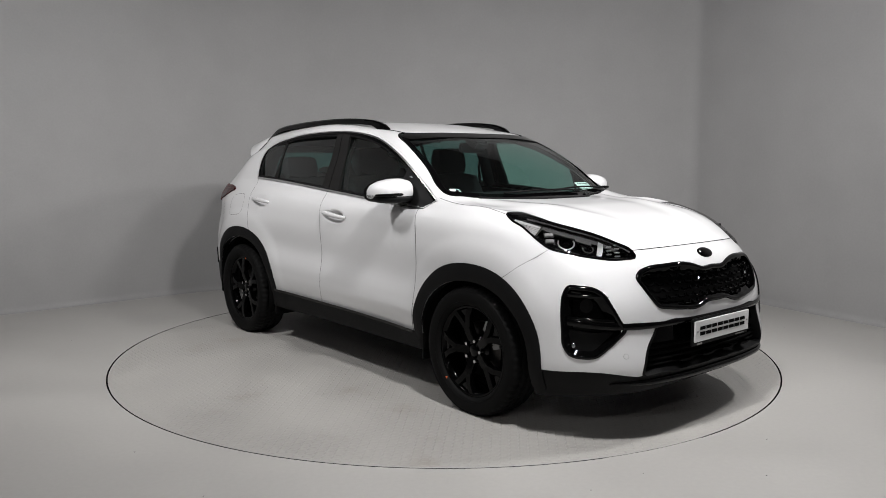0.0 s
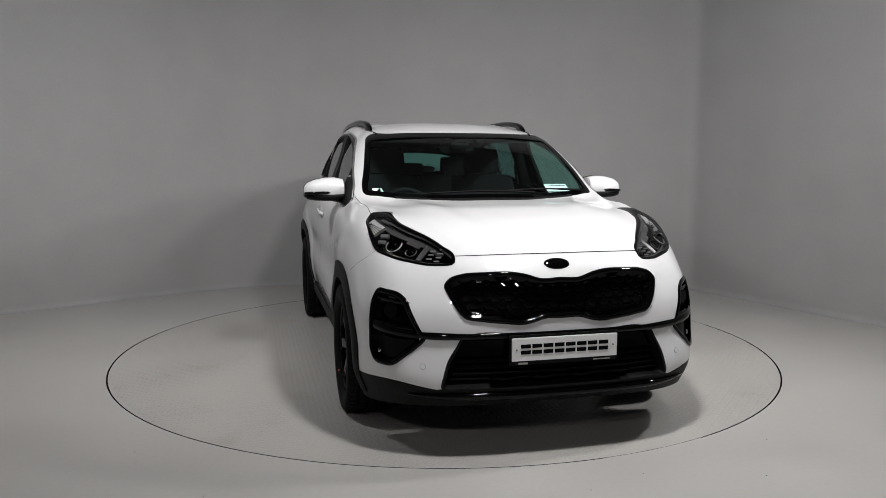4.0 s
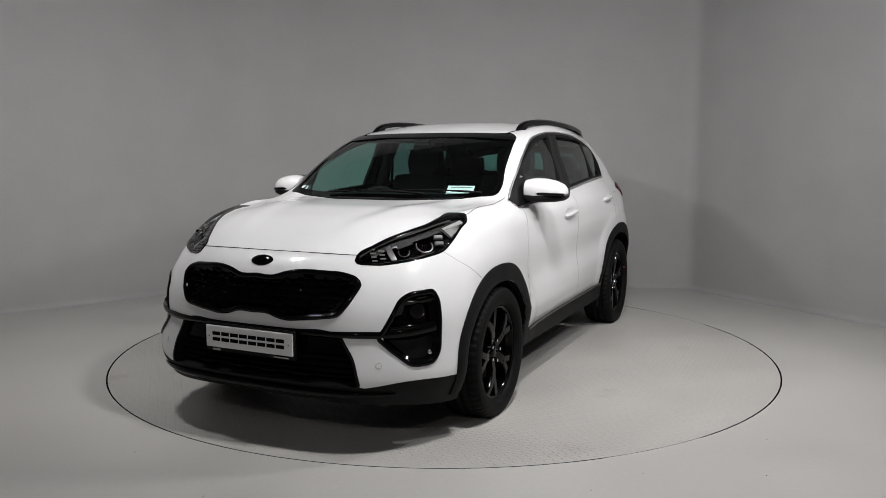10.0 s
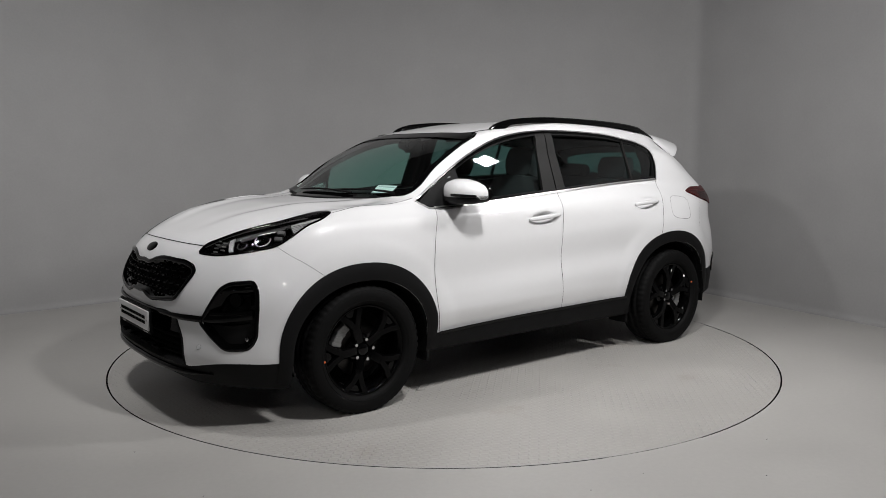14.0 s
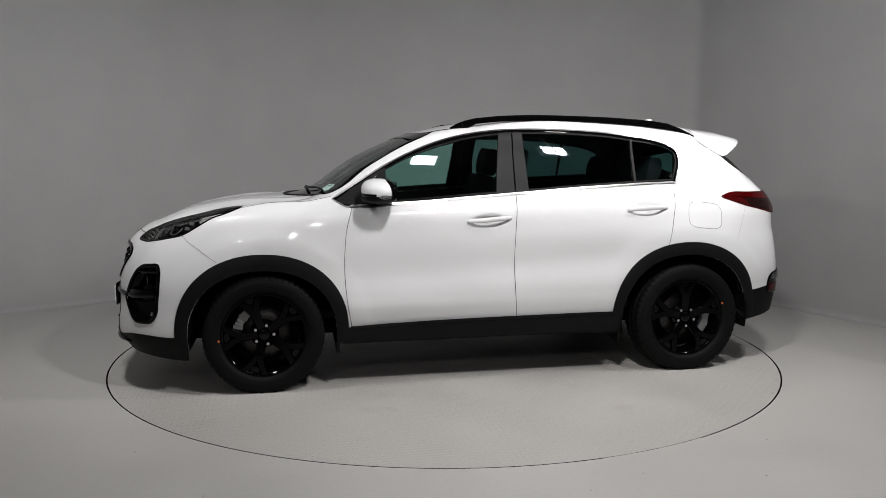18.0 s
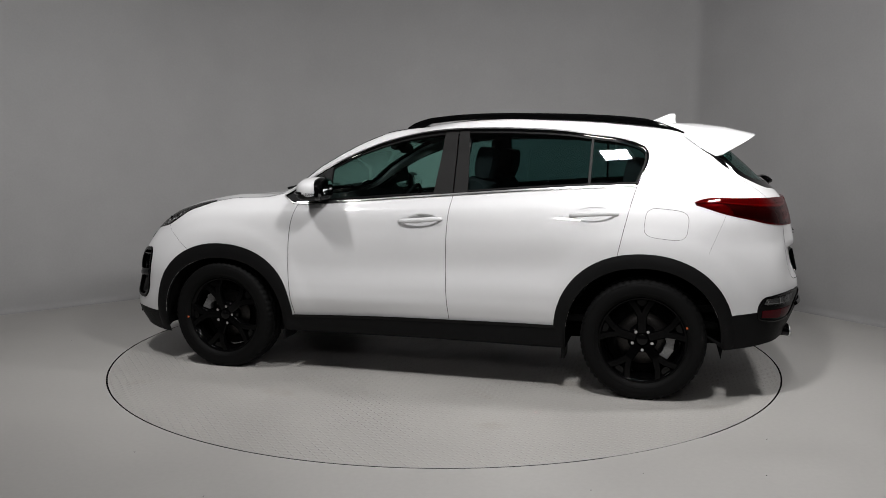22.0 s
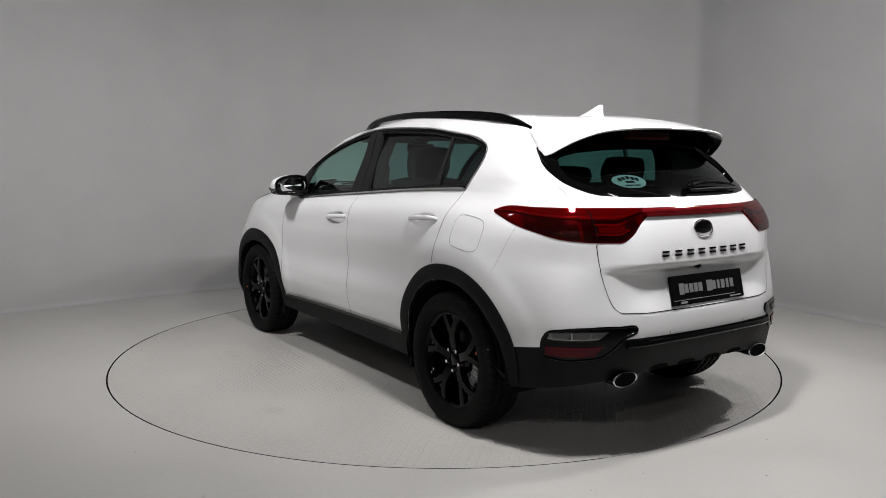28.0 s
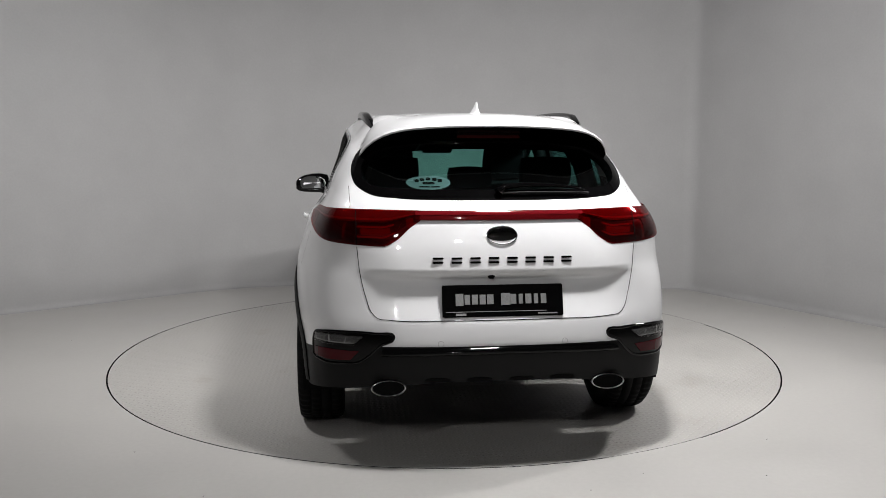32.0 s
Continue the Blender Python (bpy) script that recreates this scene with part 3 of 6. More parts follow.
for name, cx, rx, top, rxo, topo in (("front", 1.338, .425, .722, .496, .818), ("rear", -1.328, .43, .755, .500, .836)):
    a = np.radians(np.linspace(-14, 194, 49))
    k = 0.93
    sup = lambda c: np.sign(c) * np.abs(c)**k
    across = np.where(np.sin(a) < 0, np.sign(np.cos(a)), sup(np.cos(a)))
    inner = np.c_[-(cx + rx * across), .345 + (top - .345) * sup(np.sin(a))]
    outer = np.c_[-(cx + rxo * across), .36 + (topo - .36) * sup(np.sin(a))]
    for edge in (inner, outer):
        edge[:, 1] = np.maximum(edge[:, 1], np.interp(-edge[:, 0], [-2.02, -1.75, -1.335, -.85, .8, 1.335, 1.8], [.36, .315, .283, .273, .273, .272, .22]))
    arches[name] = (inner, outer)
SCREEN_HALF = [(0, 1.126), (.31, 1.126), (.48, 1.131), (.64, 1.146), (.722, 1.163), (.721, 1.199), (.70, 1.270), (.671, 1.363), (.641, 1.451), (.620, 1.497), (.585, 1.521), (.46, 1.528), (.35, 1.532), (0, 1.534)]
REAR_HALF = [(0, 1.183), (.25, 1.185), (.45, 1.192), (.57, 1.210), (.63, 1.254), (.645, 1.316), (.62, 1.385), (.57, 1.435), (.49, 1.462), (.36, 1.478), (.2, 1.486), (0, 1.488)]
GRILLE_HALF = [(0, .825), (.095, .823), (.16, .842), (.224, .853), (.355, .851), (.449, .842), (.508, .818), (.528, .790), (.515, .745), (.49, .695), (.455, .652), (.377, .635), (.274, .624), (.192, .618), (.133, .628), (.095, .640), (0, .642)]
INTAKE_HALF = [(0, .578), (.25, .578), (.40, .578), (.462, .560), (.49, .515), (.525, .455), (.545, .395), (.555, .335), (.45, .330), (.2, .330), (0, .330)]


def whole(half, steps=6, u_sign=1):
    """Both halves of a centred outline, closed."""
    h = curve(half, steps)
    o = np.vstack([h, (h * (-1, 1))[::-1][1:-1]])
    return o * (u_sign, 1)


def inset(poly, d):
    """A closed outline drawn in by d."""
    p = np.array(poly, float)
    t = np.roll(p, -1, 0) - np.roll(p, 1, 0)
    t /= np.linalg.norm(t, axis=1)[:, None] + 1e-9
    area = (p[:, 0] * np.roll(p[:, 1], -1) - np.roll(p[:, 0], -1) * p[:, 1]).sum()
    return p + np.c_[-t[:, 1], t[:, 0]] * d * (1 if area > 0 else -1)


screen = whole(SCREEN_HALF)
rear_screen = whole(REAR_HALF)
grille = whole(GRILLE_HALF)
intake = whole(INTAKE_HALF)
HEADLIGHT = [(2.067, .467, .890), (2.04, .56, .872), (1.981, .680, .882), (1.886, .769, .903), (1.801, .812, .925), (1.735, .822, .961), (1.628, .821, 1.021),
             (1.519, .800, 1.056), (1.464, .768, 1.077), (1.50, .715, 1.084), (1.60, .68, 1.066), (1.70, .668, 1.043), (1.787, .625, 1.021), (1.884, .552, .989), (1.966, .502, .954), (2.04, .462, .915)]
FOG = [(1.936, .818, .756), (1.983, .785, .758), (2.035, .739, .749), (2.065, .711, .726), (2.099, .687, .668), (2.128, .654, .596), (2.142, .631, .553),
       (2.130, .665, .515), (2.103, .727, .462), (2.070, .765, .427), (2.03, .80, .421), (1.969, .834, .431), (1.940, .846, .47), (1.930, .849, .55), (1.924, .848, .65), (1.924, .835, .724)]
headlight = curve(flat(45, HEADLIGHT), 4, True)
fog = curve(flat(45, FOG), 4, True)
HANDLES = (("front", -.018, .998, .148, 4.0), ("rear", -1.049, 1.05, .145, 2.5))


def ellipse(cx, cz, a, b, tilt=0.0, n=32, power=1.0):
    t = np.linspace(0, 2 * math.pi, n, endpoint=False)
    c, s = np.cos(t), np.sin(t)
    x, y = a * np.sign(c) * np.abs(c)**power, b * np.sign(s) * np.abs(s)**power
    k, w = math.cos(radians(tilt)), math.sin(radians(tilt))
    return np.c_[cx + x * k - y * w, cz + x * w + y * k]


cut(90, dlo, 0.45)
cut(0, screen, 0.0)
cut(180, rear_screen, 1.585)
for inner, outer in arches.values():
    cut(90, inset(np.vstack([inner, [(inner[-1][0], 0.05), (inner[0][0], 0.05)]]), -0.0), 0.6)
cut(0, inset(grille, 0.012), 1.9)
cut(0, intake, 1.9)
cut(45, inset(headlight, 0.004), 1.2)
cut(45, inset(fog, 0.012), 1.2)
for _, hx, hz, hl, tilt in HANDLES:
    cut(90, ellipse(-hx, hz - 0.004, hl * 0.80, .045, tilt), 0.6)

# ---- body panels ----
car = tagged(new("car"), "white sport utility car with black wheels and black trim", "car")
CEN = HALF[QA].mean(1)
ROWS = np.array([v for v in range(NV - 1) for s in range(NS - 1)])


def line_x(z, pts):
    p = sorted((b, a) for a, b in pts)
    return np.interp(z, [q[0] for q in p], [q[1] for q in p])


F_DOOR = [(.807, 1.085), (.843, .962), (.859, .825), (.862, .688), (.848, .514), (.823, .367)]
B_DOOR = [(-.205, 1.158), (-.185, .961), (-.178, .790), (-.183, .548), (-.197, .390)]
R_DOOR = [(-1.280, 1.208), (-1.262, 1.147), (-1.228, 1.011), (-1.182, .805)]
TAIL_SEAM = [(.655, 1.252), (.65, 1.134), (.625, .985), (.61, .86), (.587, .764), (.56, .70)]
WING_SEAM = [(1.786, .923), (1.739, .881), (1.686, .846), (1.624, .801), (1.574, .765)]
BUMP_SEAM = [(-1.765, 1.06), (-1.714, .938), (-1.675, .843), (-1.66, .70)]


def panel_of():
    x, y, z = CEN.T
    name = np.full(len(CEN), "roof", dtype=object)
    belt = np.interp(-x, [-.925, -.74, -.207, .173, .655, 1.0, 1.287, 2.0], [1.12, 1.08, 1.116, 1.141, 1.175, 1.195, 1.207, 1.24])
    low = (z < belt + 0.012)
    name[low & (x > line_x(z, F_DOOR))] = "front_wing"
    name[low & (x <= line_x(z, F_DOOR)) & (x > line_x(z, B_DOOR))] = "front_door"
    name[low & (x <= line_x(z, B_DOOR)) & (x > line_x(z, R_DOOR))] = "rear_door"
    name[(x <= line_x(z, R_DOOR)) & (z < 1.45) & (ROWS < ROW[10])] = "rear_quarter"
    bonnet_y = np.interp(x, [.9, 1.10, 1.48, 1.54, 1.70, 1.79, 1.88, 1.97, 2.06, 2.12], [.77, .77, .755, .69, .67, .63, .555, .505, .45, .0])
    name[(x > .9) & (z > .92) & (y < bonnet_y) & (ROWS < ROW[8] + 3) & (ROWS >= ROW[4])] = "bonnet"
    wing_z = np.interp(x, [1.574, 1.624, 1.686, 1.739, 1.786, 1.84], [.765, .801, .846, .881, .923, .95])
    name[(x > 1.56) & (z < wing_z) & (name == "front_wing") & (x > 1.58)] = "front_bumper"
    name[(x > 1.85) & (name == "front_wing")] = "front_bumper"
    name[(x < -1.55) & (y < line_x(z, TAIL_SEAM)) & (z > .677) & (z < 1.5) & (NORM_C[:, 0] < -0.2)] = "tailgate"
    name[(x < line_x(z, BUMP_SEAM)) & (z < 1.06) & (name == "rear_quarter")] = "rear_bumper"
    name[(x < -1.8) & (z <= .677)] = "rear_bumper"
    name[(ROWS < ROW[1]) & (x > 1.7)] = "front_skirt"
    name[(ROWS < ROW[1]) & (x <= 1.7) & (x > -1.7)] = "sill_cladding"
    name[(ROWS < ROW[1]) & (x <= -1.7)] = "rear_skirt"
    return name


NORM_C = HALF_N[QA].mean(1)
PANEL = panel_of()
PANELS = {}


def submesh(ids, both=False, side=1):
    q = QA[ids]
    used = np.unique(q)
    back = {int(o): i for i, o in enumerate(used)}
    v, n = HALF[used], HALF_N[used]
    f = [tuple(back[int(i)] for i in r) for r in q]
    if both:
        k = len(v)
        f = f + [tuple(i + k for i in r[::-1]) for r in f]
        v, n = np.vstack([v, v * FLIP]), np.vstack([n, n * FLIP])
    return v, f, n


for name in ("bonnet", "front_bumper", "tailgate", "rear_bumper", "roof", "front_skirt", "rear_skirt"):
    v, f, n = submesh(np.where(LIVE & (PANEL == name))[0], both=True)
    PANELS[name] = link_mesh(name, v, f, PLASTIC if "skirt" in name else WHITE, car, normals=n)
for name in ("front_wing", "front_door", "rear_door", "rear_quarter", "sill_cladding"):
    v, f, n = submesh(np.where(LIVE & (PANEL == name))[0])
    for side in (1, -1):
        PANELS[name, side] = emit(name, v, f, PLASTIC if "clad" in name else WHITE, car, side=side, normals=n)
SIDES = (1, -1)

# inner trim behind the shell
ids = np.where(LIVE & (ROWS >= ROW[1]) & (CEN[:, 0] < 1.15) & (CEN[:, 0] > -2.1))[0]
for low, mat, name in ((True, DARK, "inner_trim"), (False, LINER, "headlining")):
    pick = ids[(ROWS[ids] < ROW[8]) == low]
    q = QA[pick]
    used = np.unique(q)
    back = {int(o): i for i, o in enumerate(used)}
    v = HALF[used] - HALF_N[used] * 0.035
    f = [tuple(back[int(i)] for i in r) for r in q]
    k = len(v)
    link_mesh(name, np.vstack([v, v * FLIP]), [r[::-1] for r in f] + [tuple(i + k for i in r) for r in f], mat, car)

# ---- glass and window trim ----
class Smooth:
    """A plain curved sheet fitted to a stretch of the body, for glass: depth as a polynomial of (u, z)."""

    def __init__(self, phi, samples, order, even=False, bow=0.0):
        self.phi, self.even = phi, even
        d, e = axes(phi)
        pts = np.array(samples)
        depth = np.array([skin(phi, *q)[0] @ d for q in pts])
        self.mid = pts.mean(0) * ((0, 1) if even else (1, 1))
        self.powers = [(i, j) for i in range(order + 1) for j in range(order + 1 - i) if not (even and i % 2)]
        q = pts - self.mid
        A = np.array([[a**i * b**j for i, j in self.powers] for a, b in q])
        self.k = np.linalg.lstsq(A, depth, rcond=None)[0]
        if bow:                                             # curvature from sill to roof, about the middle
            i = self.powers.index((0, 2))
            d_k = bow - self.k[i]
            self.k[i] = bow
            self.k[0] -= d_k * 0.011

    def __call__(self, phi, u, z):
        d, e = axes(self.phi)
        a, b = u - self.mid[0], z - self.mid[1]
        w = du = dz = 0.0
        for (i, j), k in zip(self.powers, self.k):
            w += k * a**i * b**j
            du += k * i * a**max(i - 1, 0) * b**j if i else 0
            dz += k * j * a**i * b**max(j - 1, 0) if j else 0
        n = d - e * du - np.array([0, 0, dz])
        return d * w + e * u + np.array([0, 0, z]), n / np.linalg.norm(n)


side_glass = Smooth(90, [q for k in (0.15, 0.4, 0.65, 0.9) for q in (dlo.mean(0) + (dlo - dlo.mean(0)) * k)], 2, bow=-0.38)
screen_glass = Smooth(0, [q for k in (0.2, 0.5, 0.8, 0.97) for q in (screen.mean(0) + (screen - screen.mean(0)) * k)], 4, True)
rear_glass = Smooth(180, [q for k in (0.2, 0.5, 0.8, 0.97) for q in (rear_screen.mean(0) + (rear_screen - rear_screen.mean(0)) * k)], 4, True, bow=-1.0)


def along(points, n):
    """n points spread evenly along a line."""
    p = np.array(points, float)
    s = np.r_[0, np.cumsum(np.linalg.norm(np.diff(p, axis=0), axis=1))]
    t = np.linspace(0, s[-1], n)
    return np.c_[np.interp(t, s, p[:, 0]), np.interp(t, s, p[:, 1])]


def side_band(low, high, n=24, **kw):
    return band(90, along(side_line(low), n), along(side_line(high), n), **kw)


for side in SIDES:
    fd, rd, rq = PANELS["front_door", side], PANELS["rear_door", side], PANELS["rear_quarter", side]
    # panes
    v, f, n = side_band([(.78, 1.09), (.40, 1.105), (.10, 1.125), (-.17, 1.148)], [(.80, 1.19), (.55, 1.345), (.25, 1.47), (-.02, 1.515), (-.14, 1.53)], 30, off=-0.012, skirt=0.004, cross=6, on=side_glass)
    emit("window_pane", v, f, GLASS, fd, "clear green-tinted glass", side, n).visible_shadow = False
    v, f, n = side_band([(-.22, 1.152), (-.655, 1.182), (-1.0, 1.20)], [(-.22, 1.535), (-.5, 1.538), (-.84, 1.520), (-1.02, 1.498)], 24, off=-0.012, skirt=0.004, cross=6, on=side_glass)
    emit("window_pane", v, f, PRIVACY, rd, "dark privacy glass", side, n).visible_shadow = False
    v, f, n = side_band([(-1.01, 1.203), (-1.15, 1.209), (-1.275, 1.215)], [(-1.02, 1.496), (-1.19, 1.472), (-1.33, 1.42)], 14, off=-0.012, skirt=0.004, cross=6, on=side_glass)
    emit("quarter_window", v, f, PRIVACY, rq, "dark privacy glass", side, n).visible_shadow = False
    # surround of the whole side opening
    o = dlo
    v, f, n = band(90, inset(o, -0.002), inset(o, 0.016), 0.002, 0.020, 2, 0.001, True)
    emit("window_surround", v, f, GLOSS, car, "gloss black window surround", side, n)
    v, f, n = band(90, inset(o, 0.016), inset(o, 0.027), -0.003, 0.02, 1, 0, True)
    v2, f2, n2 = ribbon(90, inset(o, 0.001), 0.0075, 0.0045, True)
    emit("window_trim", v2, f2, CHROME_B, car, "polished trim round the side windows", side, n2)
    emit("window_seal", v, f, PLASTIC, car, "black rubber seal", side, n)
    v, f, n = ribbon(90, along(side_line([(.82, 1.082), (.55, 1.095), (.2, 1.121), (-.173, 1.146), (-.655, 1.18), (-1.0, 1.20), (-1.27, 1.211)]), 40), 0.009, 0.0095)
    emit("belt_trim", v, f, CHROME_B, car, "dark polished trim strip", side, n)
    # mirror sail and pillar covers
    v, f, n = side_band([(.90, 1.105), (.75, 1.08), (.60, 1.092)], [(.895, 1.125), (.75, 1.225), (.60, 1.318)], 14, off=0.002, skirt=0.02)
    emit("mirror_sail", v, f, PLASTIC, fd, "black plastic corner panel", side, n)
    v, f, n = band(90, side_line([(-.078, 1.14), (-.098, 1.30), (-.125, 1.538)], 6), side_line([(-.198, 1.148), (-.200, 1.30), (-.205, 1.542)], 6), 0.002, 0.02)
    emit("pillar_cover", v, f, PILLAR, fd, "dark grey pillar cover", side, n)
    v, f, n = band(90, side_line([(-.207, 1.148), (-.209, 1.30), (-.213, 1.542)], 6), side_line([(-.290, 1.152), (-.285, 1.30), (-.272, 1.545)], 6), 0.002, 0.02)
    emit("pillar_cover", v, f, PILLAR, rd, "dark grey pillar cover", side, n)
    v, f, n = band(90, side_line([(-1.001, 1.197), (-1.005, 1.35), (-1.012, 1.505)], 6), side_line([(-1.016, 1.198), (-1.020, 1.35), (-1.026, 1.502)], 6), 0.0, 0.02)
    emit("window_divider", v, f, PILLAR, rd, "dark grey window divider", side, n)

v, f, n = pane(0, inset(screen, 0.002), -0.006, 0.004, 10, on=screen_glass)
link_mesh("windscreen", v, f, GLASS, car, "clear green-tinted windscreen glass", normals=n).visible_shadow = False
v, f, n = band(0, screen, inset(screen, 0.030), -0.002, 0.01, 2, 0, True)
link_mesh("windscreen_border", v, f, GLOSS, car, "black ceramic border", normals=n)
v, f, n = band(0, along(curve([(-.60, 1.484), (-.4, 1.500), (0, 1.508), (.4, 1.500), (.60, 1.484)], 6), 40), along(curve([(-.57, 1.518), (-.4, 1.528), (0, 1.533), (.4, 1.528), (.57, 1.518)], 6), 40), -0.0015, 0.01)
link_mesh("windscreen_shade_band", v, f, GLOSS, car, "dark shade band", normals=n)
v, f, n = pane(180, inset(rear_screen, 0.022), -0.010, 0.004, 10, on=rear_glass)
link_mesh("rear_window", v, f, GLASS_R, PANELS["tailgate"], "green-tinted rear window glass", normals=n).visible_shadow = False
v, f, n = band(180, inset(rear_screen, -0.004), inset(rear_screen, 0.045), -0.001, 0.04, 2, 0, True)
link_mesh("rear_window_border", v, f, GLOSS, PANELS["tailgate"], "black ceramic border", normals=n)

# ---- cladding ----
for side in SIDES:
    for name in ("front", "rear"):
        inner, outer = arches[name]
        v, f, n = band(90, inner, outer, 0.006, 0.05, 4, 0.005)
        emit("arch_cladding", v, f, PLASTIC, car, "black plastic wheel arch cladding", side, n)
    v, f, n = side_band([(.90, .275), (.2, .272), (-.2, .272), (-.88, .275)], [(.865, .366), (.2, .384), (-.2, .388), (-.85, .392)], 24, off=0.008, skirt=0.03, bulge=0.004)
    emit("sill_cover", v, f, PLASTIC, car, "black plastic sill cover", side, n)
    v, f, n = ribbon(90, along(side_line([(.83, .368), (.2, .386), (-.2, .390), (-.84, .394)]), 30), 0.020, 0.015)
    emit("sill_strip", v, f, GLOSS, car, "gloss black strip", side, n)


def tube(line, radius, n=8, squash=1.0):
    """A round bar along a space line."""
    p = np.array(line, float)
    t = np.gradient(p, axis=0)
    t /= np.linalg.norm(t, axis=1)[:, None] + 1e-9
    verts, faces = [], []
    up = np.array([0.0, 0.0, 1.0])
    for i, q in enumerate(p):
        a = np.cross(t[i], up)
        a = a / np.linalg.norm(a) if np.linalg.norm(a) > 1e-3 else np.array([1.0, 0, 0])
        b = np.cross(a, t[i])
        r = radius[i] if hasattr(radius, "__len__") else radius
        for k in range(n):
            w = 2 * math.pi * k / n
            verts.append(q + (a * math.cos(w) + b * math.sin(w) * squash) * r)
    for i in range(len(p) - 1):
        for k in range(n):
            j = (k + 1) % n
            faces.append((i * n + k, i * n + j, (i + 1) * n + j, (i + 1) * n + k))
    faces += [tuple(range(n))[::-1], tuple(range((len(p) - 1) * n, len(p) * n))]
    return verts, faces


# ---- shut lines ----
def seam(phi, line, side=1, closed=False, width=0.0030):
    ln = np.array(line)
    ln = np.vstack([ln, ln[:1]]) if closed else ln
    count = max(6, int(np.linalg.norm(np.diff(ln, axis=0), axis=1).sum() / 0.012))
    ln = along(ln, count)
    v, f, n = ribbon(phi, ln[:-1] if closed else ln, width, 0.0014, closed)
    emit("shut_line", v, f, SEAM, car, "dark panel gap", side, n)


for side in SIDES:
    seam(90, side_line(F_DOOR), side)
    seam(90, side_line(B_DOOR), side)
    seam(90, side_line(R_DOOR), side)
    # the gap between bonnet and wing
    edge = [(x, np.interp(x, [.93, 1.15, 1.33, 1.47], [.772, .757, .757, .762])) for x in np.linspace(1.475, .93, 26)]
    v, f = tube([(x, y, TREE.ray_cast(Vector((x, y, 3)), Vector((0, 0, -1)))[0][2] + .0004) for x, y in edge], .0019, 6, .6)
    emit("shut_line", v, f, SEAM, car, "dark panel gap", side)
    seam(90, side_line(WING_SEAM), side, width=0.0016)
    seam(90, side_line(BUMP_SEAM[:3]), side, width=0.0009)
    seam(90, ellipse(1.447, 1.001, .117, .081, -6, 60, 0.5), side, True, 0.0018)
    seam(90, side_line([(-1.585, 1.452), (-1.667, 1.395), (-1.75, 1.335)]), side, width=0.003)
    seam(180, np.array(curve([(-.655, 1.24), (-.65, 1.134)], 6)), side, width=0.0022)
    seam(180, np.array(curve([(-.624, .985), (-.61, .86), (-.587, .764), (-.565, .705), (-.54, .682), (-.49, .677), (-.25, .675), (0, .675)], 6)), side, width=0.0032)
seam(0, along(curve([(-.465, .915), (-.30, .922), (0, .924), (.30, .922), (.465, .915)], 6), 40), width=0.0028)


# ---- grille, intake, lamps of the nose ----
def block(bm, m, sx, sy, sz, bevel=0.0):
    r = bmesh.ops.create_cube(bm, size=1.0, matrix=m @ Matrix.Diagonal((sx, sy, sz, 1)))
    if bevel:
        e = list({e for v in r["verts"] for e in v.link_edges})
        bmesh.ops.bevel(bm, geom=e, offset=bevel, segments=2, affect="EDGES")


def box_part(name, at, size, mat, parent, label="", bevel=0.003, turn=(0, 0, 0)):
    bm = bmesh.new()
    block(bm, pose(*at, *turn), *size, bevel)
    return part(name, bm, mat, parent, label)


def skin_top(x, y):
    """Height of the roof or bonnet over (x, y)."""
    at = TREE.ray_cast(Vector((x, y, 3)), Vector((0, 0, -1)))[0]
    return at[2] if at else 0.0


bumper = PANELS["front_bumper"]
v, f, n = band(0, grille, inset(grille, 0.022), 0.002, 0.05, 6, 0.007, True)
surround = link_mesh("grille_surround", v, f, GLOSS, bumper, "gloss black grille surround", normals=n)
v, f, n = pane(0, inset(grille, 0.008), -0.055, 0.004, 8)
link_mesh("grille_back", v, f, SEAM, bumper, normals=n)
grille_in = inset(grille, 0.020)
k = 0
for r in range(6):
    z = 0.655 + 0.034 * r
    for c in range(-8, 9):
        y = (c + 0.5 * (r % 2)) * 0.062
        if not inside(np.array([[y - .022, z], [y + .022, z], [y, z + .008], [y, z - .008]]), grille_in).all():
            continue
        at, nm = skin(0, y, z)
        bm = bmesh.new()
        yaw = math.degrees(math.atan2(nm[1], nm[0]))
        tip, twist = random.uniform(-58, -8), random.uniform(-14, 14)
        block(bm, Matrix.Translation(at - nm * 0.013) @ pose(0, 0, 0, 0, tip, yaw + twist), 0.012, 0.034, 0.007, 0.0025)
        for sgn in (-1, 1):
            block(bm, Matrix.Translation(at - nm * 0.015) @ pose(0, 0, 0, 0, 0, yaw) @ pose(0, sgn * 0.024, 0.008, sgn * 52, random.uniform(-50, 0), random.uniform(-16, 16)), 0.012, 0.021, 0.006, 0.002)
        part("grille_link", bm, GLOSS, bumper)
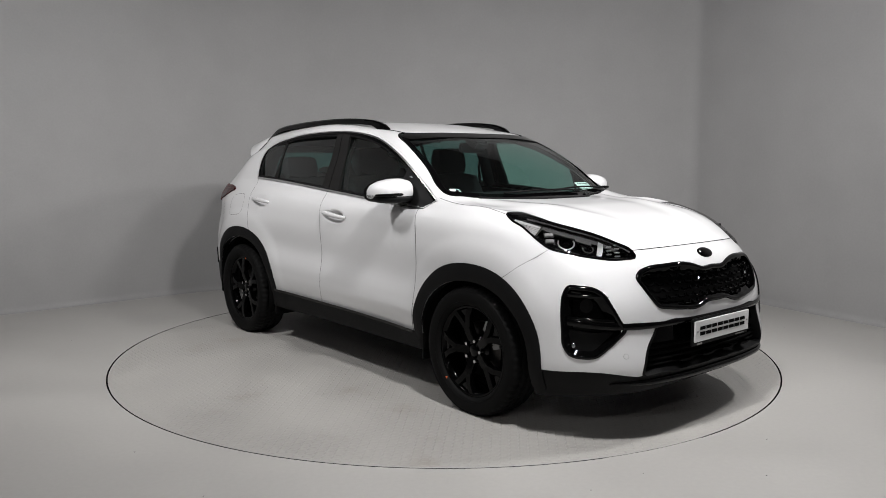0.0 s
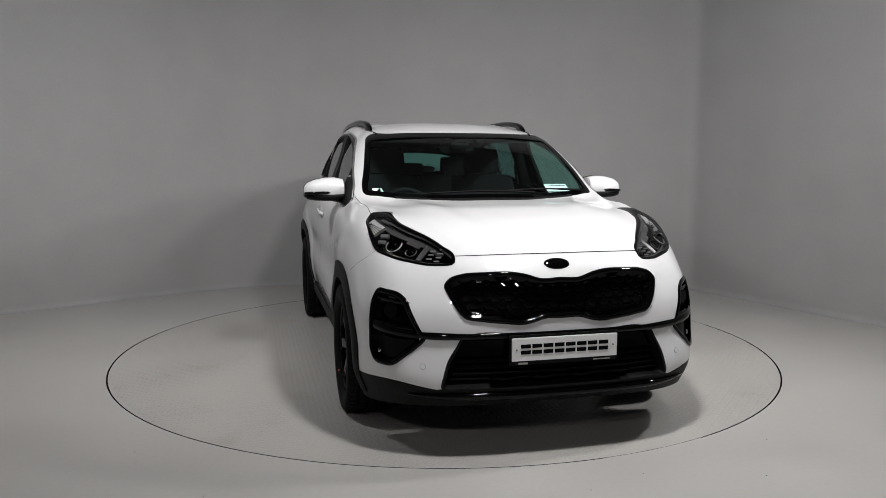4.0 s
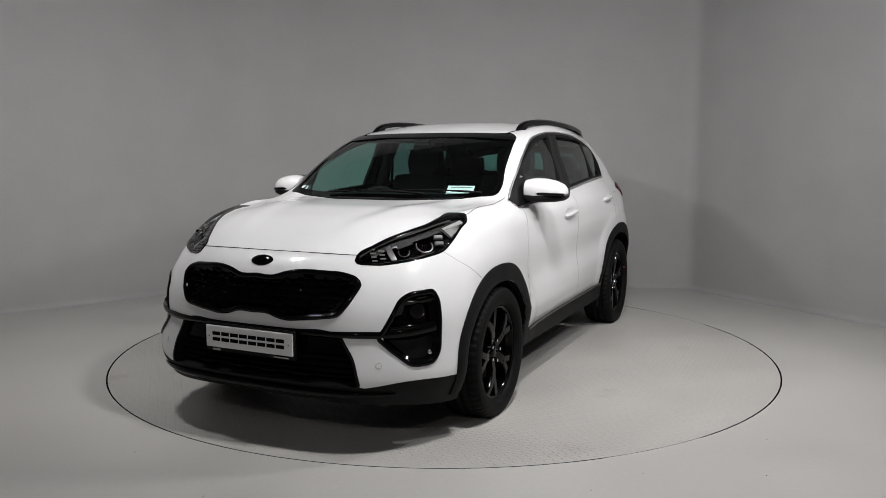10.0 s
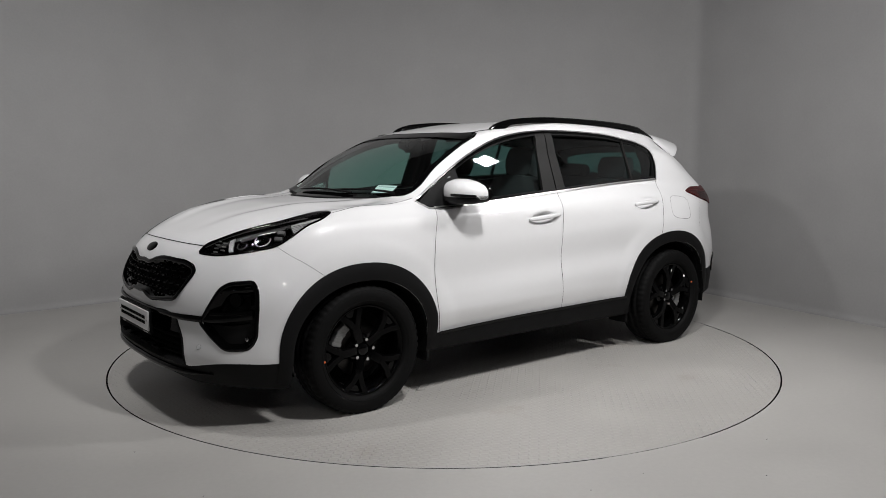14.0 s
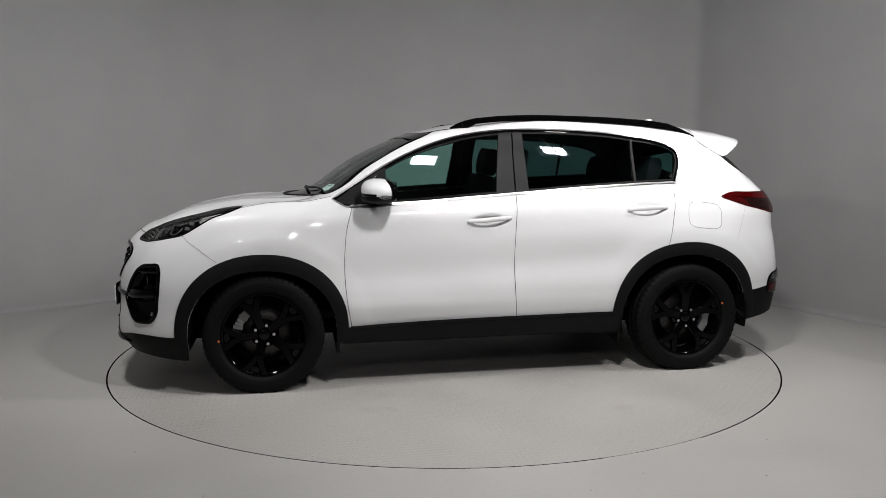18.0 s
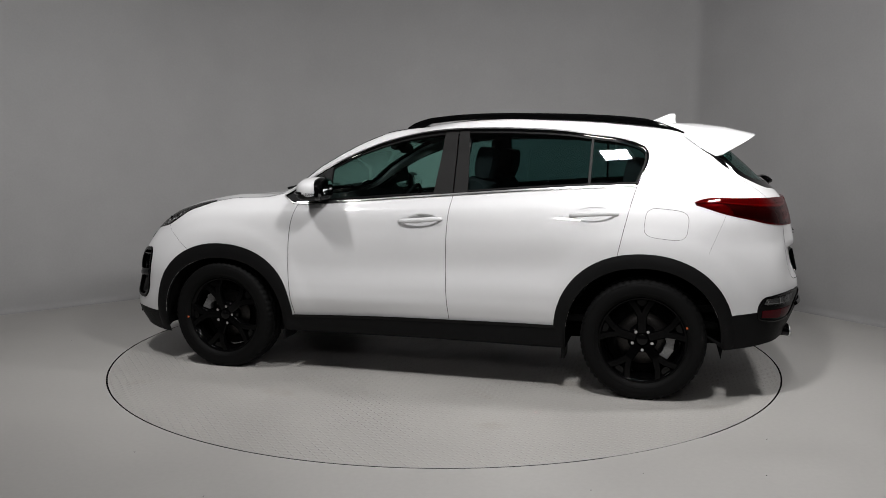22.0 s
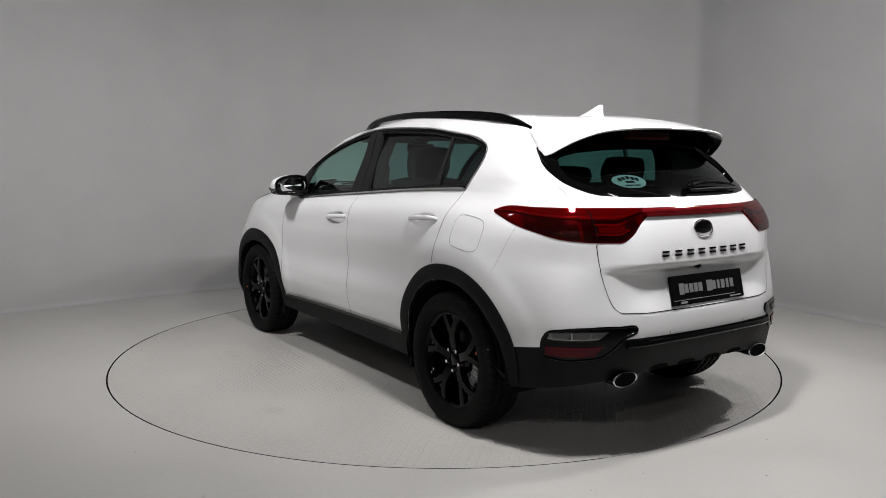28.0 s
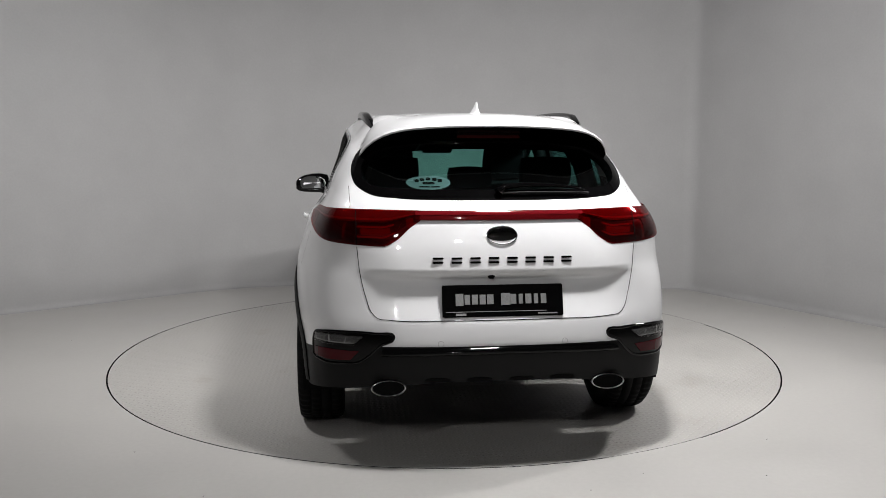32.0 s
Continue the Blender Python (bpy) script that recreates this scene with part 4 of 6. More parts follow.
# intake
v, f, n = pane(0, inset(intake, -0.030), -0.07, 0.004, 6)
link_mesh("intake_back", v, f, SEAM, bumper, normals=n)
v, f, n = band(0, inset(intake, -0.006), inset(intake, 0.006), 0.002, 0.075, 1, 0, True)
link_mesh("intake_rim", v, f, PLASTIC, bumper, normals=n)
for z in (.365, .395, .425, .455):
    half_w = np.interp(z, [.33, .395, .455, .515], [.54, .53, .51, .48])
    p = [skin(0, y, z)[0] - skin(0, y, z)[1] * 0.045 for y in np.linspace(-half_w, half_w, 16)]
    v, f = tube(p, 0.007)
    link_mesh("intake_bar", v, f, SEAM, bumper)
v, f, n = band(0, along(curve([(-.47, .545), (-.25, .545), (0, .545), (.25, .545), (.47, .545)]), 30), along(curve([(-.52, .478), (-.25, .478), (0, .478), (.25, .478), (.52, .478)]), 30), -0.03, 0.02)
link_mesh("intake_beam", v, f, GLOSS, bumper, "gloss black crossbeam", normals=n)
v, f, n = band(0, along(curve([(-.64, .553), (-.55, .553), (-.44, .556), (0, .558), (.44, .556), (.55, .553), (.64, .553)]), 50), along(curve([(-.64, .585), (-.55, .585), (-.44, .583), (0, .583), (.44, .583), (.55, .585), (.64, .585)]), 50), 0.006, 0.03, 3, 0.006)
link_mesh("bumper_bar", v, f, GLOSS, bumper, "gloss black bar between the fog lamps", normals=n)
# chin lip
chin = []
for y in np.linspace(-.70, .70, 30):
    at, nm = skin(0, y, .30)
    chin.append(at + np.array([0.006, 0, -0.005]))
v, f = tube(chin, [0.017 * (1 - (abs(i - 14.5) / 14.5)**4 * .8) for i in range(30)], 10, 1.1)
link_mesh("chin_lip", v, f, GLOSS, bumper, "gloss black chin lip")
v, f, n = band(0, along(curve([(-.36, .262), (0, .262), (.36, .262)]), 20), along(curve([(-.33, .285), (0, .285), (.33, .285)]), 20), 0.006, 0.01)
link_mesh("skid_insert", v, f, PLASTIC, bumper, "black skid insert", normals=n)
# badge
bm = bmesh.new()
at, nm = skin(0, 0, .882)
tilt = -math.degrees(math.asin(nm[2]))
bmesh.ops.create_uvsphere(bm, u_segments=32, v_segments=10, radius=1.0, matrix=Matrix.Translation(at) @ pose(0, 0, 0, 0, tilt) @ Matrix.Diagonal((0.011, 0.064, 0.032, 1)))
part("badge", bm, GLOSS, PANELS["bonnet"], "plain dark oval badge")

for side in SIDES:
    # headlamp
    lamp = None
    v, f, n = pane(45, headlight, -0.050, 0.004, 5, 0.02)
    lamp = emit("headlight", v, f, GLOSS, car, "dark headlamp with clear lens", side, n)
    v, f, n = band(45, inset(headlight, -0.001), inset(headlight, 0.009), 0.001, 0.05, 4, 0.003, True)
    emit("lamp_rim", v, f, GLOSS, lamp, "", side, n)
    v, f, n = pane(45, inset(headlight, 0.003), 0.003, 0.004, 5)
    emit("lens", v, f, LENS, lamp, "clear plastic lens", side, n).visible_shadow = False

    def spot(p, depth):
        u = np.array(p) @ axes(45)[1]
        at, nm = skin(45, u, p[2])
        return at - nm * depth, nm

    def socket(name, p, depth, size, mat, label=""):
        at, nm = spot(p, depth)
        yaw, up = math.degrees(math.atan2(nm[1], nm[0])), -math.degrees(math.asin(nm[2]))
        bm = bmesh.new()
        block(bm, Matrix.Translation(at) @ pose(0, 0, 0, 0, up * 0.4, yaw * 0.75), *size, min(size) * 0.25)
        if side < 0:
            bmesh.ops.transform(bm, matrix=Matrix.Diagonal((1, -1, 1, 1)), verts=bm.verts[:])
        part(name, bm, mat, lamp, label)

    def ring(name, p, depth, r, mat, label=""):
        at, nm = spot(p, depth)
        yaw = math.degrees(math.atan2(nm[1], nm[0])) * 0.7
        bm = bmesh.new()
        m = Matrix.Translation(at) @ pose(0, 0, 0, 0, 90, yaw)
        bmesh.ops.create_cone(bm, cap_ends=False, segments=28, radius1=r * 0.82, radius2=r, depth=0.03, matrix=m)
        bmesh.ops.create_uvsphere(bm, u_segments=20, v_segments=10, radius=r * 0.74, matrix=m @ Matrix.Diagonal((1, 1, 0.45, 1)))
        if side < 0:
            bmesh.ops.transform(bm, matrix=Matrix.Diagonal((1, -1, 1, 1)), verts=bm.verts[:])
        part(name, bm, mat, lamp, label)

    def at_uz(u, z):
        d45, e45 = axes(45)
        return e45 * u + d45 + np.array([0, 0, z])

    for u, z, r in ((-.790, .958, .040), (-.897, .932, .026)):
        ring("projector", at_uz(u, z), 0.024, r * .86, GLOSS, "round projector lens")
        hoop_at, hoop_n = spot(at_uz(u, z), 0.012)
        side_v = np.cross((0, 0, 1), hoop_n)
        side_v /= np.linalg.norm(side_v)
        up_v = np.cross(hoop_n, side_v)
        v, f = tube([hoop_at + side_v * r * math.cos(w) + up_v * r * math.sin(w) for w in np.linspace(-3.6, .45, 26)], .0030, 6)
        emit("projector_ring", v, f, LAMP_SHINE if r > .03 else LAMP_CLEAR, lamp, "bright ring round the projector", side)
    for u, z in ((-.706, .996), (-.709, .967)):
        socket("daylight_frame", at_uz(u, z), 0.017, (0.010, 0.050, 0.025), LAMP_CLEAR)
        socket("daylight_block", at_uz(u, z), 0.012, (0.010, 0.041, 0.017), DULL, "rounded daylight block")
    socket("lamp_bulb", at_uz(-.683, 1.012), 0.012, (0.012, 0.012, 0.012), MIRROR, "small bright lamp bulb")
    for a in (0, 1):
        for b in range(4 - a):
            socket("led_block", at_uz(-1.040 + .040 * a, .896 + .0165 * (b + a * .55)), 0.010, (0.010, 0.027, 0.0065), DULL)
    v, f, n = band(45, along(curve([(-.938, .902), (-.945, .93), (-.952, .962)], 6), 12), along(curve([(-.962, .898), (-.972, .925), (-.975, .950)], 6), 12), -0.010, 0.006)
    emit("side_reflector", v, f, LAMP_SHINE, lamp, "silvery upright reflector", side, n)
    tip = [(-.530, 1.052), (-.580, 1.018), (-.634, .982)], [(-.538, 1.066), (-.605, 1.050), (-.676, 1.031)]
    v, f, n = band(45, along(tip[0], 14), along(tip[1], 14), -0.014, 0.006, 5)
    emit("turn_lamp", v, f, LAMP_WHITE, lamp, "silvery turn signal reflector", side, n)
    for k in range(1, 6):
        a, b = np.array(tip[0][2]), np.array(tip[1][2])
        foot_uz = a + (b - a) * k / 6
        v, f, n = ribbon(45, along([foot_uz, foot_uz + (np.array(tip[0][0]) - foot_uz) * .85], 8), .0020, -0.0125)
        emit("lamp_rib", v, f, LAMP_CLEAR, lamp, "", side, n)
    for a, b in ((tip[0][0], tip[0][2]), (tip[0][2], tip[1][2])):
        v, f, n = ribbon(45, along([a, b], 12), .0065, -0.009)
        emit("turn_lamp_edge", v, f, MIRROR, lamp, "polished edge", side, n)
    v, f, n = ribbon(45, along(curve([(-1.105, .912), (-1.03, .947), (-.94, .980), (-.82, 1.010), (-.70, 1.040), (-.60, 1.060)], 6), 40), 0.006, -0.006)
    emit("light_guide", v, f, LAMP_CLEAR, lamp, "", side, n)
    for i0, i1, deep in ((34, 58, .030), (3, 25, .024)):
        v, f, n = band(45, inset(headlight, .011)[i0:i1], inset(headlight, deep)[i0:i1], -0.024, 0.004, 2, 0.004)
        emit("inner_bezel", v, f, LAMP_CLEAR, lamp, "grey inner bezel", side, n)
    v, f, n = band(45, along([(-.84, .990), (-.92, .968)], 8), along([(-.84, .976), (-.92, .953)], 8), -0.022, 0.004)
    emit("inner_bezel", v, f, LAMP_CLEAR, lamp, "", side, n)
    # fog lamp housing
    v, f, n = pane(45, inset(fog, -0.004), -0.055, 0.004, 5, 0.0)
    house = emit("fog_lamp_housing", v, f, GLOSS, car, "gloss black fog lamp housing", side, n)
    v, f, n = band(45, inset(fog, -0.004), inset(fog, 0.018), 0.002, 0.06, 6, 0.006, True)
    emit("housing_rim", v, f, GLOSS, house, "", side, n)
    v, f, n = band(45, flat(45, curve([(2.128, .645, .552), (2.06, .75, .562), (1.95, .835, .575)], 8)), flat(45, curve([(2.128, .645, .585), (2.06, .75, .60), (1.95, .835, .615)], 8)), -0.002, 0.05, 3, 0.006)
    emit("housing_bar", v, f, GLOSS, house, "", side, n)
    v, f, n = band(45, flat(45, curve([(2.09, .70, .455), (2.03, .785, .44), (1.96, .83, .46)], 8)), flat(45, curve([(2.12, .66, .545), (2.05, .76, .54), (1.95, .838, .55)], 8)), -0.03, 0.03, 2)
    emit("housing_insert", v, f, PLASTIC, house, "black plastic insert", side, n)
    ring_at, ring_n = spot((1.965, .81, .66), 0.035)
    for k, p in enumerate(((2.01, .775, .675),)):
        at, nm = spot(p, 0.030)
        bm = bmesh.new()
        bmesh.ops.create_cone(bm, cap_ends=True, segments=24, radius1=0.030 - .012 * k, radius2=0.034 - .012 * k, depth=0.02, matrix=Matrix.Translation(at) @ pose(0, 0, 0, 0, 90, 30))
        if side < 0:
            bmesh.ops.transform(bm, matrix=Matrix.Diagonal((1, -1, 1, 1)), verts=bm.verts[:])
        part("fog_lamp" if not k else "lamp_bulb", bm, GLOSS if not k else CHROME, house)
    at, nm = spot((1.965, .81, .475), 0.016)
    bm = bmesh.new()
    bmesh.ops.create_uvsphere(bm, u_segments=16, v_segments=8, radius=1.0, matrix=Matrix.Translation(at) @ pose(0, 0, 0, 0, -10, 40) @ Matrix.Diagonal((.006, .011, .013, 1)))
    if side < 0:
        bmesh.ops.transform(bm, matrix=Matrix.Diagonal((1, -1, 1, 1)), verts=bm.verts[:])
    part("lamp_bulb", bm, CHROME, house, "small bright lamp")
    for za, zb in ((.588, .606), (.705, .716)):
        v, f, n = band(45, flat(45, curve([(2.10 - .3 * (za - .588), .67, za), (2.03, .77, za + .006), (1.95, .835, za + .012)], 8)), flat(45, curve([(2.10 - .3 * (za - .588), .67, zb), (2.03, .77, zb + .006), (1.95, .835, zb + .012)], 8)), -0.004, 0.02, 3, 0.004)
        emit("housing_fin", v, f, GLOSS, house, "", side, n)
    # parking sensors
    for phi, u, z, par in ((0, .637, .43, bumper), (180, -.272, .577, PANELS["rear_bumper"])):
        v, f, n = pane(phi, ellipse(u, z, .0105, .0105, n=16), 0.002, 0.004, 2)
        emit("parking_sensor", v, f, WHITE, par, "", side, n)
        v, f, n = ribbon(phi, ellipse(u, z, .0125, .0125, n=18), 0.0014, 0.001, True)
        emit("sensor_ring", v, f, DULL, par, "", side, n)

# ---- number plates, with plain bars for the lettering ----
plate = box_part("plate_holder", (2.262, 0, .508), (.012, .530, .138), PLASTIC, bumper, "black plate holder", 0.003)
box_part("plate", (2.2735, 0, .513), (.008, .512, .106), PLATE, plate, "white plate with dark bars", 0.002)
for i in range(8):
    for dz in (-.0140, .0140):
        box_part("plate_mark", (2.279, .187 - .0540 * i, .514 + dz), (.002, .047, .0175), SEAM, plate, "", 0.0005)
for y in (.235, -.235):
    box_part("plate_screw", (2.279, y, .513), (.003, .008, .008), DULL, plate, "", 0.001)
box_part("holder_mark", (2.2685, -.20, .447), (.002, .045, .010), SILVER, plate, "", 0.0005)
box_part("holder_mark", (2.2685, .185, .447), (.002, .085, .006), SILVER, plate, "", 0.0005)
tail = PANELS["tailgate"]
tilt = 13.0
plate_x = lambda z, off: -2.199 - (0.757 - z) * 0.231 - off         # the leaning plate's face
plate = box_part("plate_holder", (plate_x(.757, 0), 0, .757), (.012, .530, .138), GLOSS, tail, "black plate with silver bars", 0.003, (0, tilt, 0))
for i, w in enumerate((.034, .024, .026, .026, .028, 0, .040, .026, .018, .026, .018, .024)):
    if w:
        y = .190 - .0335 * i
        box_part("plate_mark", (plate_x(.764, .007), y, .764), (.003, w, .052 if i in (0, 6) else .042), DULL, plate, "", 0.0005, (0, tilt, 0))
box_part("holder_line", (plate_x(.713, .007), .03, .713), (.002, .44, .003), SILVER, plate, "", 0.0004, (0, tilt, 0))
box_part("holder_mark", (plate_x(.702, .007), .185, .702), (.002, .045, .010), SILVER, plate, "", 0.0004, (0, tilt, 0))
box_part("holder_mark", (plate_x(.702, .007), -.195, .702), (.002, .085, .006), SILVER, plate, "", 0.0004, (0, tilt, 0))
for i in range(8):
    y = .280 - .0805 * i
    at, nm = skin(180, -y, .932)
    for dz in (-.009, .009):
        box_part("tailgate_mark", at + nm * 0.003 + np.array([0, 0, dz]), (.008, .046, .0085), GLOSS, tail, "gloss black tailgate lettering bar", 0.002)
at, nm = skin(180, 0, 1.036)
bm = bmesh.new()
bmesh.ops.create_uvsphere(bm, u_segments=32, v_segments=10, radius=1.0, matrix=Matrix.Translation(at) @ pose(0, 0, 0, 0, -12) @ Matrix.Diagonal((0.014, 0.068, 0.042, 1)))
badge = part("badge", bm, GLOSS, tail, "plain dark oval badge")
up_v = np.cross(nm, (0, 1, 0))
v, f = tube([at + nm * .004 + np.array([0, .0665, 0]) * math.cos(w) - up_v * .0408 * math.sin(w) for w in np.linspace(0, 2 * math.pi, 40)], .0028, 6)
link_mesh("badge_ring", v, f, CHROME, badge, "polished ring")
box_part("rear_camera", (-2.176, .048, .860), (.03, .03, .018), GLOSS, tail, "small black camera", 0.005)

# ---- tail ----
for side in SIDES:
    top = flat(135, curve([(-1.596, .815, 1.118), (-1.66, .80, 1.137), (-1.812, .752, 1.140), (-2.0, .625, 1.140), (-2.06, .48, 1.139), (-2.095, .35, 1.137)], 6))
    low = flat(135, curve([(-1.600, .815, 1.105), (-1.749, .815, 1.059), (-1.866, .795, 1.033), (-1.984, .752, 1.007), (-2.063, .656, .995), (-2.125, .50, .988)], 6))
    end = flat(135, curve([(-2.125, .50, .988), (-2.131, .45, 1.019), (-2.122, .390, 1.073), (-2.118, .350, 1.098)], 4))
    low = along(np.vstack([low, end[1:]]), 44)
    top = along(top, 44)
    v, f, n = band(135, low, top, 0.002, 0.01, 5, 0.0)
    lamp = emit("tail_light", v, f, RED_DARK, car, "dark red tail lamp", side, n)
    v, f, n = band(135, low, top, 0.012, 0.014, 5, 0.003)
    emit("lens", v, f, RED_LENS, lamp, "glossy red lens", side, n).visible_shadow = False
    v, f, n = band(135, top + (low - top) * 0.34, top + (low - top) * 0.04, 0.0085, 0.004, 2, 0.001)
    emit("lamp_strip", v, f, LAMP_CELL, lamp, "red upper strip", side, n)
    v, f, n = band(135, top + (low - top) * 0.30, top + (low - top) * 0.24, 0.0105, 0.002, 1)
    emit("lamp_strip", v, f, LAMP_RED, lamp, "bright red line", side, n)
    for i0, i1, a, b, mat in ((1, 8, .12, .64, LAMP_CELL), (9, 24, .10, .64, LAMP_DEEP), (25, 40, .08, .64, LAMP_DEEP)):
        v, f, n = band(135, (low + (top - low) * a)[i0:i1 + 1], (low + (top - low) * b)[i0:i1 + 1], 0.005, 0.003, 3, 0.002)
        emit("lamp_cell", v, f, mat, lamp, "", side, n)
    for a, b in ((.22, .27), (.50, .55)):
        v, f, n = band(135, (low + (top - low) * a)[28:38], (low + (top - low) * b)[28:38], 0.008, 0.003, 1)
        emit("lamp_pipe", v, f, LAMP_RED, lamp, "", side, n)
    v, f, n = band(135, (low + (top - low) * .29)[29:37], (low + (top - low) * .48)[29:37], 0.007, 0.003, 2)
    emit("lamp_cell", v, f, LAMP_CELL, lamp, "", side, n)
    v, f, n = ribbon(180, along(curve([(-.621, .992), (-.620, 1.136)], 6), 10), 0.003, 0.0165)
    emit("lamp_gap", v, f, SEAM, lamp, "", side, n)
    # rear lamps low in the bumper
    def rear_band(low, high, off, skirt, bulge=0.0, cross=3):
        return band(150, along(flat(150, low), 20), along(flat(150, high), 20), off, skirt, cross, bulge)

    ring_pts = [(-1.968, .838, .52), (-1.972, .836, .486), (-2.02, .79, .468), (-2.09, .70, .468), (-2.140, .62, .482), (-2.160, .575, .515), (-2.178, .53, .560),
                (-2.200, .47, .598), (-2.200, .47, .612), (-2.17, .555, .622), (-2.12, .68, .622), (-2.05, .785, .614), (-1.995, .826, .598), (-1.975, .836, .565)]
    shape = curve(flat(150, ring_pts), 4, True)
    v, f, n = pane(150, shape, 0.004, 0.02, 5)
    house = emit("rear_lamp_housing", v, f, GLOSS, car, "gloss black rear lamp housing", side, n)
    v, f, n = band(150, shape, inset(shape, .012), 0.005, 0.01, 4, 0.004, True)
    emit("housing_rim", v, f, GLOSS, house, "", side, n)
    for lo, hi, mat in (([(-1.996, .822, .566), (-2.060, .760, .564)], [(-2.008, .816, .594), (-2.070, .752, .600)], LAMP_CLEAR), ([(-2.066, .752, .564), (-2.130, .648, .566)], [(-2.078, .744, .600), (-2.152, .605, .600)], LAMP_CLEAR)):
        v, f, n = rear_band(lo, hi, 0.0075, 0.006)
        emit("reversing_lamp", v, f, mat, house, "smoky clear reversing lamp", side, n)
    for k, w in ((.12, .004), (.46, .007), (.80, .003)):
        a = flat(150, [(-1.998, .821, .567), (-2.062, .758, .565), (-2.132, .645, .567)])
        b = flat(150, [(-2.008, .816, .593), (-2.070, .752, .599), (-2.150, .608, .599)])
        foot_uz, head_uz = along(a, 21)[int(20 * k)], along(b, 21)[int(20 * k) - 2]
        v, f, n = ribbon(150, along([foot_uz, head_uz], 6), w, 0.0100)
        emit("lamp_rib", v, f, SILVER, house, "", side, n)
    a = along(flat(150, [(-2.000, .820, .570), (-2.064, .757, .568), (-2.132, .645, .570)]), 14)
    v, f, n = ribbon(150, a, 0.003, 0.0095)
    emit("lamp_rib", v, f, SILVER, house, "", side, n)
    v, f, n = rear_band([(-1.990, .826, .492), (-2.05, .758, .486), (-2.118, .662, .492)], [(-1.992, .825, .530), (-2.06, .755, .534), (-2.140, .625, .534)], 0.0075, 0.006)
    emit("reflector", v, f, RED_DULL, house, "dark red reflector", side, n)
    v, f, n = rear_band([(-1.992, .824, .558), (-2.062, .760, .556), (-2.132, .645, .558)], [(-2.005, .818, .600), (-2.072, .752, .606), (-2.158, .595, .606)], 0.0120, 0.004)
    emit("lens", v, f, LENS, house, "clear plastic lens", side, n).visible_shadow = False
    # exhaust: a bright rim on a dark pipe
    pipe = None
    for prof, mat, nme, lab in ((((1.0, -2.151), (.985, -2.157), (.95, -2.158), (.905, -2.153)), CHROME_B, "exhaust_tip", "polished oval exhaust tip"),
                                (((.90, -2.06), (.97, -2.12), (.995, -2.150)), GLOSS, "tip_shell", "black outer shell")):
        bm = bmesh.new()
        rings = [[bm.verts.new((x, side * .495 + .0765 * r * math.cos(w), .369 + .035 * r * math.sin(w))) for w in np.linspace(0, 2 * math.pi, 32, endpoint=False)] for r, x in prof]
        for p, q in zip(rings, rings[1:]):
            for i in range(32):
                bm.faces.new((p[i], p[(i + 1) % 32], q[(i + 1) % 32], q[i]))
        made = part(nme, bm, mat, pipe or car, lab)
        pipe = pipe or made
    bm = bmesh.new()
    bmesh.ops.create_circle(bm, cap_ends=True, segments=32, radius=1, matrix=Matrix.Translation((-2.1515, side * .495, .369)) @ pose(0, 0, 0, 0, 90) @ Matrix.Diagonal((.031, .069, 1, 1)))
    part("pipe_mouth", bm, SEAM, pipe)
v, f, n = band(180, along(curve([(-.37, 1.098), (0, 1.098), (.37, 1.098)], 8), 40), along(curve([(-.37, 1.137), (0, 1.137), (.37, 1.137)], 8), 40), 0.010, 0.02, 3, 0.004)
bar = link_mesh("light_bar", v, f, RED, tail, "dark red light bar", normals=n)
v, f, n = band(180, along(curve([(-.37, 1.117), (0, 1.117), (.37, 1.117)], 8), 40), along(curve([(-.37, 1.132), (0, 1.132), (.37, 1.132)], 8), 40), 0.0155, 0.004, 2, 0.001)
link_mesh("lamp_strip", v, f, RED_BRIGHT, bar, "bright red strip", normals=n)
v, f, n = band(180, along(curve([(-.52, .520), (-.3, .526), (0, .528), (.3, .526), (.52, .520)], 8), 40), along(curve([(-.52, .548), (-.3, .556), (0, .560), (.3, .556), (.52, .548)], 8), 40), 0.008, 0.02, 4, 0.014)
link_mesh("bumper_strip", v, f, GLOSS, PANELS["rear_bumper"], "gloss black bumper strip", normals=n)
# notches of the skirt: not cut, their shade is put on as near-black patches
for y in (-.28, -.095, .095, .28):
    v, f, n = pane(180, ellipse(y, .392, .058, .020, n=24, power=0.6), 0.003, 0.006, 2, 0.0)
    link_mesh("skirt_shade_patch", v, f, SEAM, PANELS["rear_skirt"], "dark patch for the shade in a notch", normals=n)

# spoiler
SEAM_TOP, SEAM_LOW = Vector((-1.535, .552, 1.520)), Vector((-1.715, .614, 1.385))
sections = []
for a in list(np.linspace(0, .90, 14)) + [.95, 1.0]:
    y, y_f = .600 * a, .552 * a
    x_te = -1.957 + .050 * a**2 + .160 * a**8
    z_te = 1.522 - .034 * a**2 - .092 * a**8
    z_a = skin_top(-1.50, y_f)
    z_b = max(skin_top(-1.60, y_f) + .004, z_a + (z_te - z_a) * .25)
    z_low = 1.470 - .055 * a**2 - .035 * a**8
    prof = [(-1.50 - .035 * a**4, y_f, z_a + .0015 - .008 * a**4), (-1.60, y_f + (y - y_f) * .3, z_b), (-1.60 + (x_te + 1.60) * .5, y_f + (y - y_f) * .7, z_b * .45 + z_te * .55 + .012 * (1 - a**4)), (x_te + .03, y, z_te + .005), (x_te + .004, y, z_te - .001),
            (x_te, y, z_te - .007), (x_te + .008, y, z_te - .014), (x_te + .06, y * .99, z_te - .022), (-1.79 + .05 * a, y * .98, z_low - .004), (-1.70 + .01 * a, y * .98, z_low)]
    sections.append([Vector(q) for q in prof])
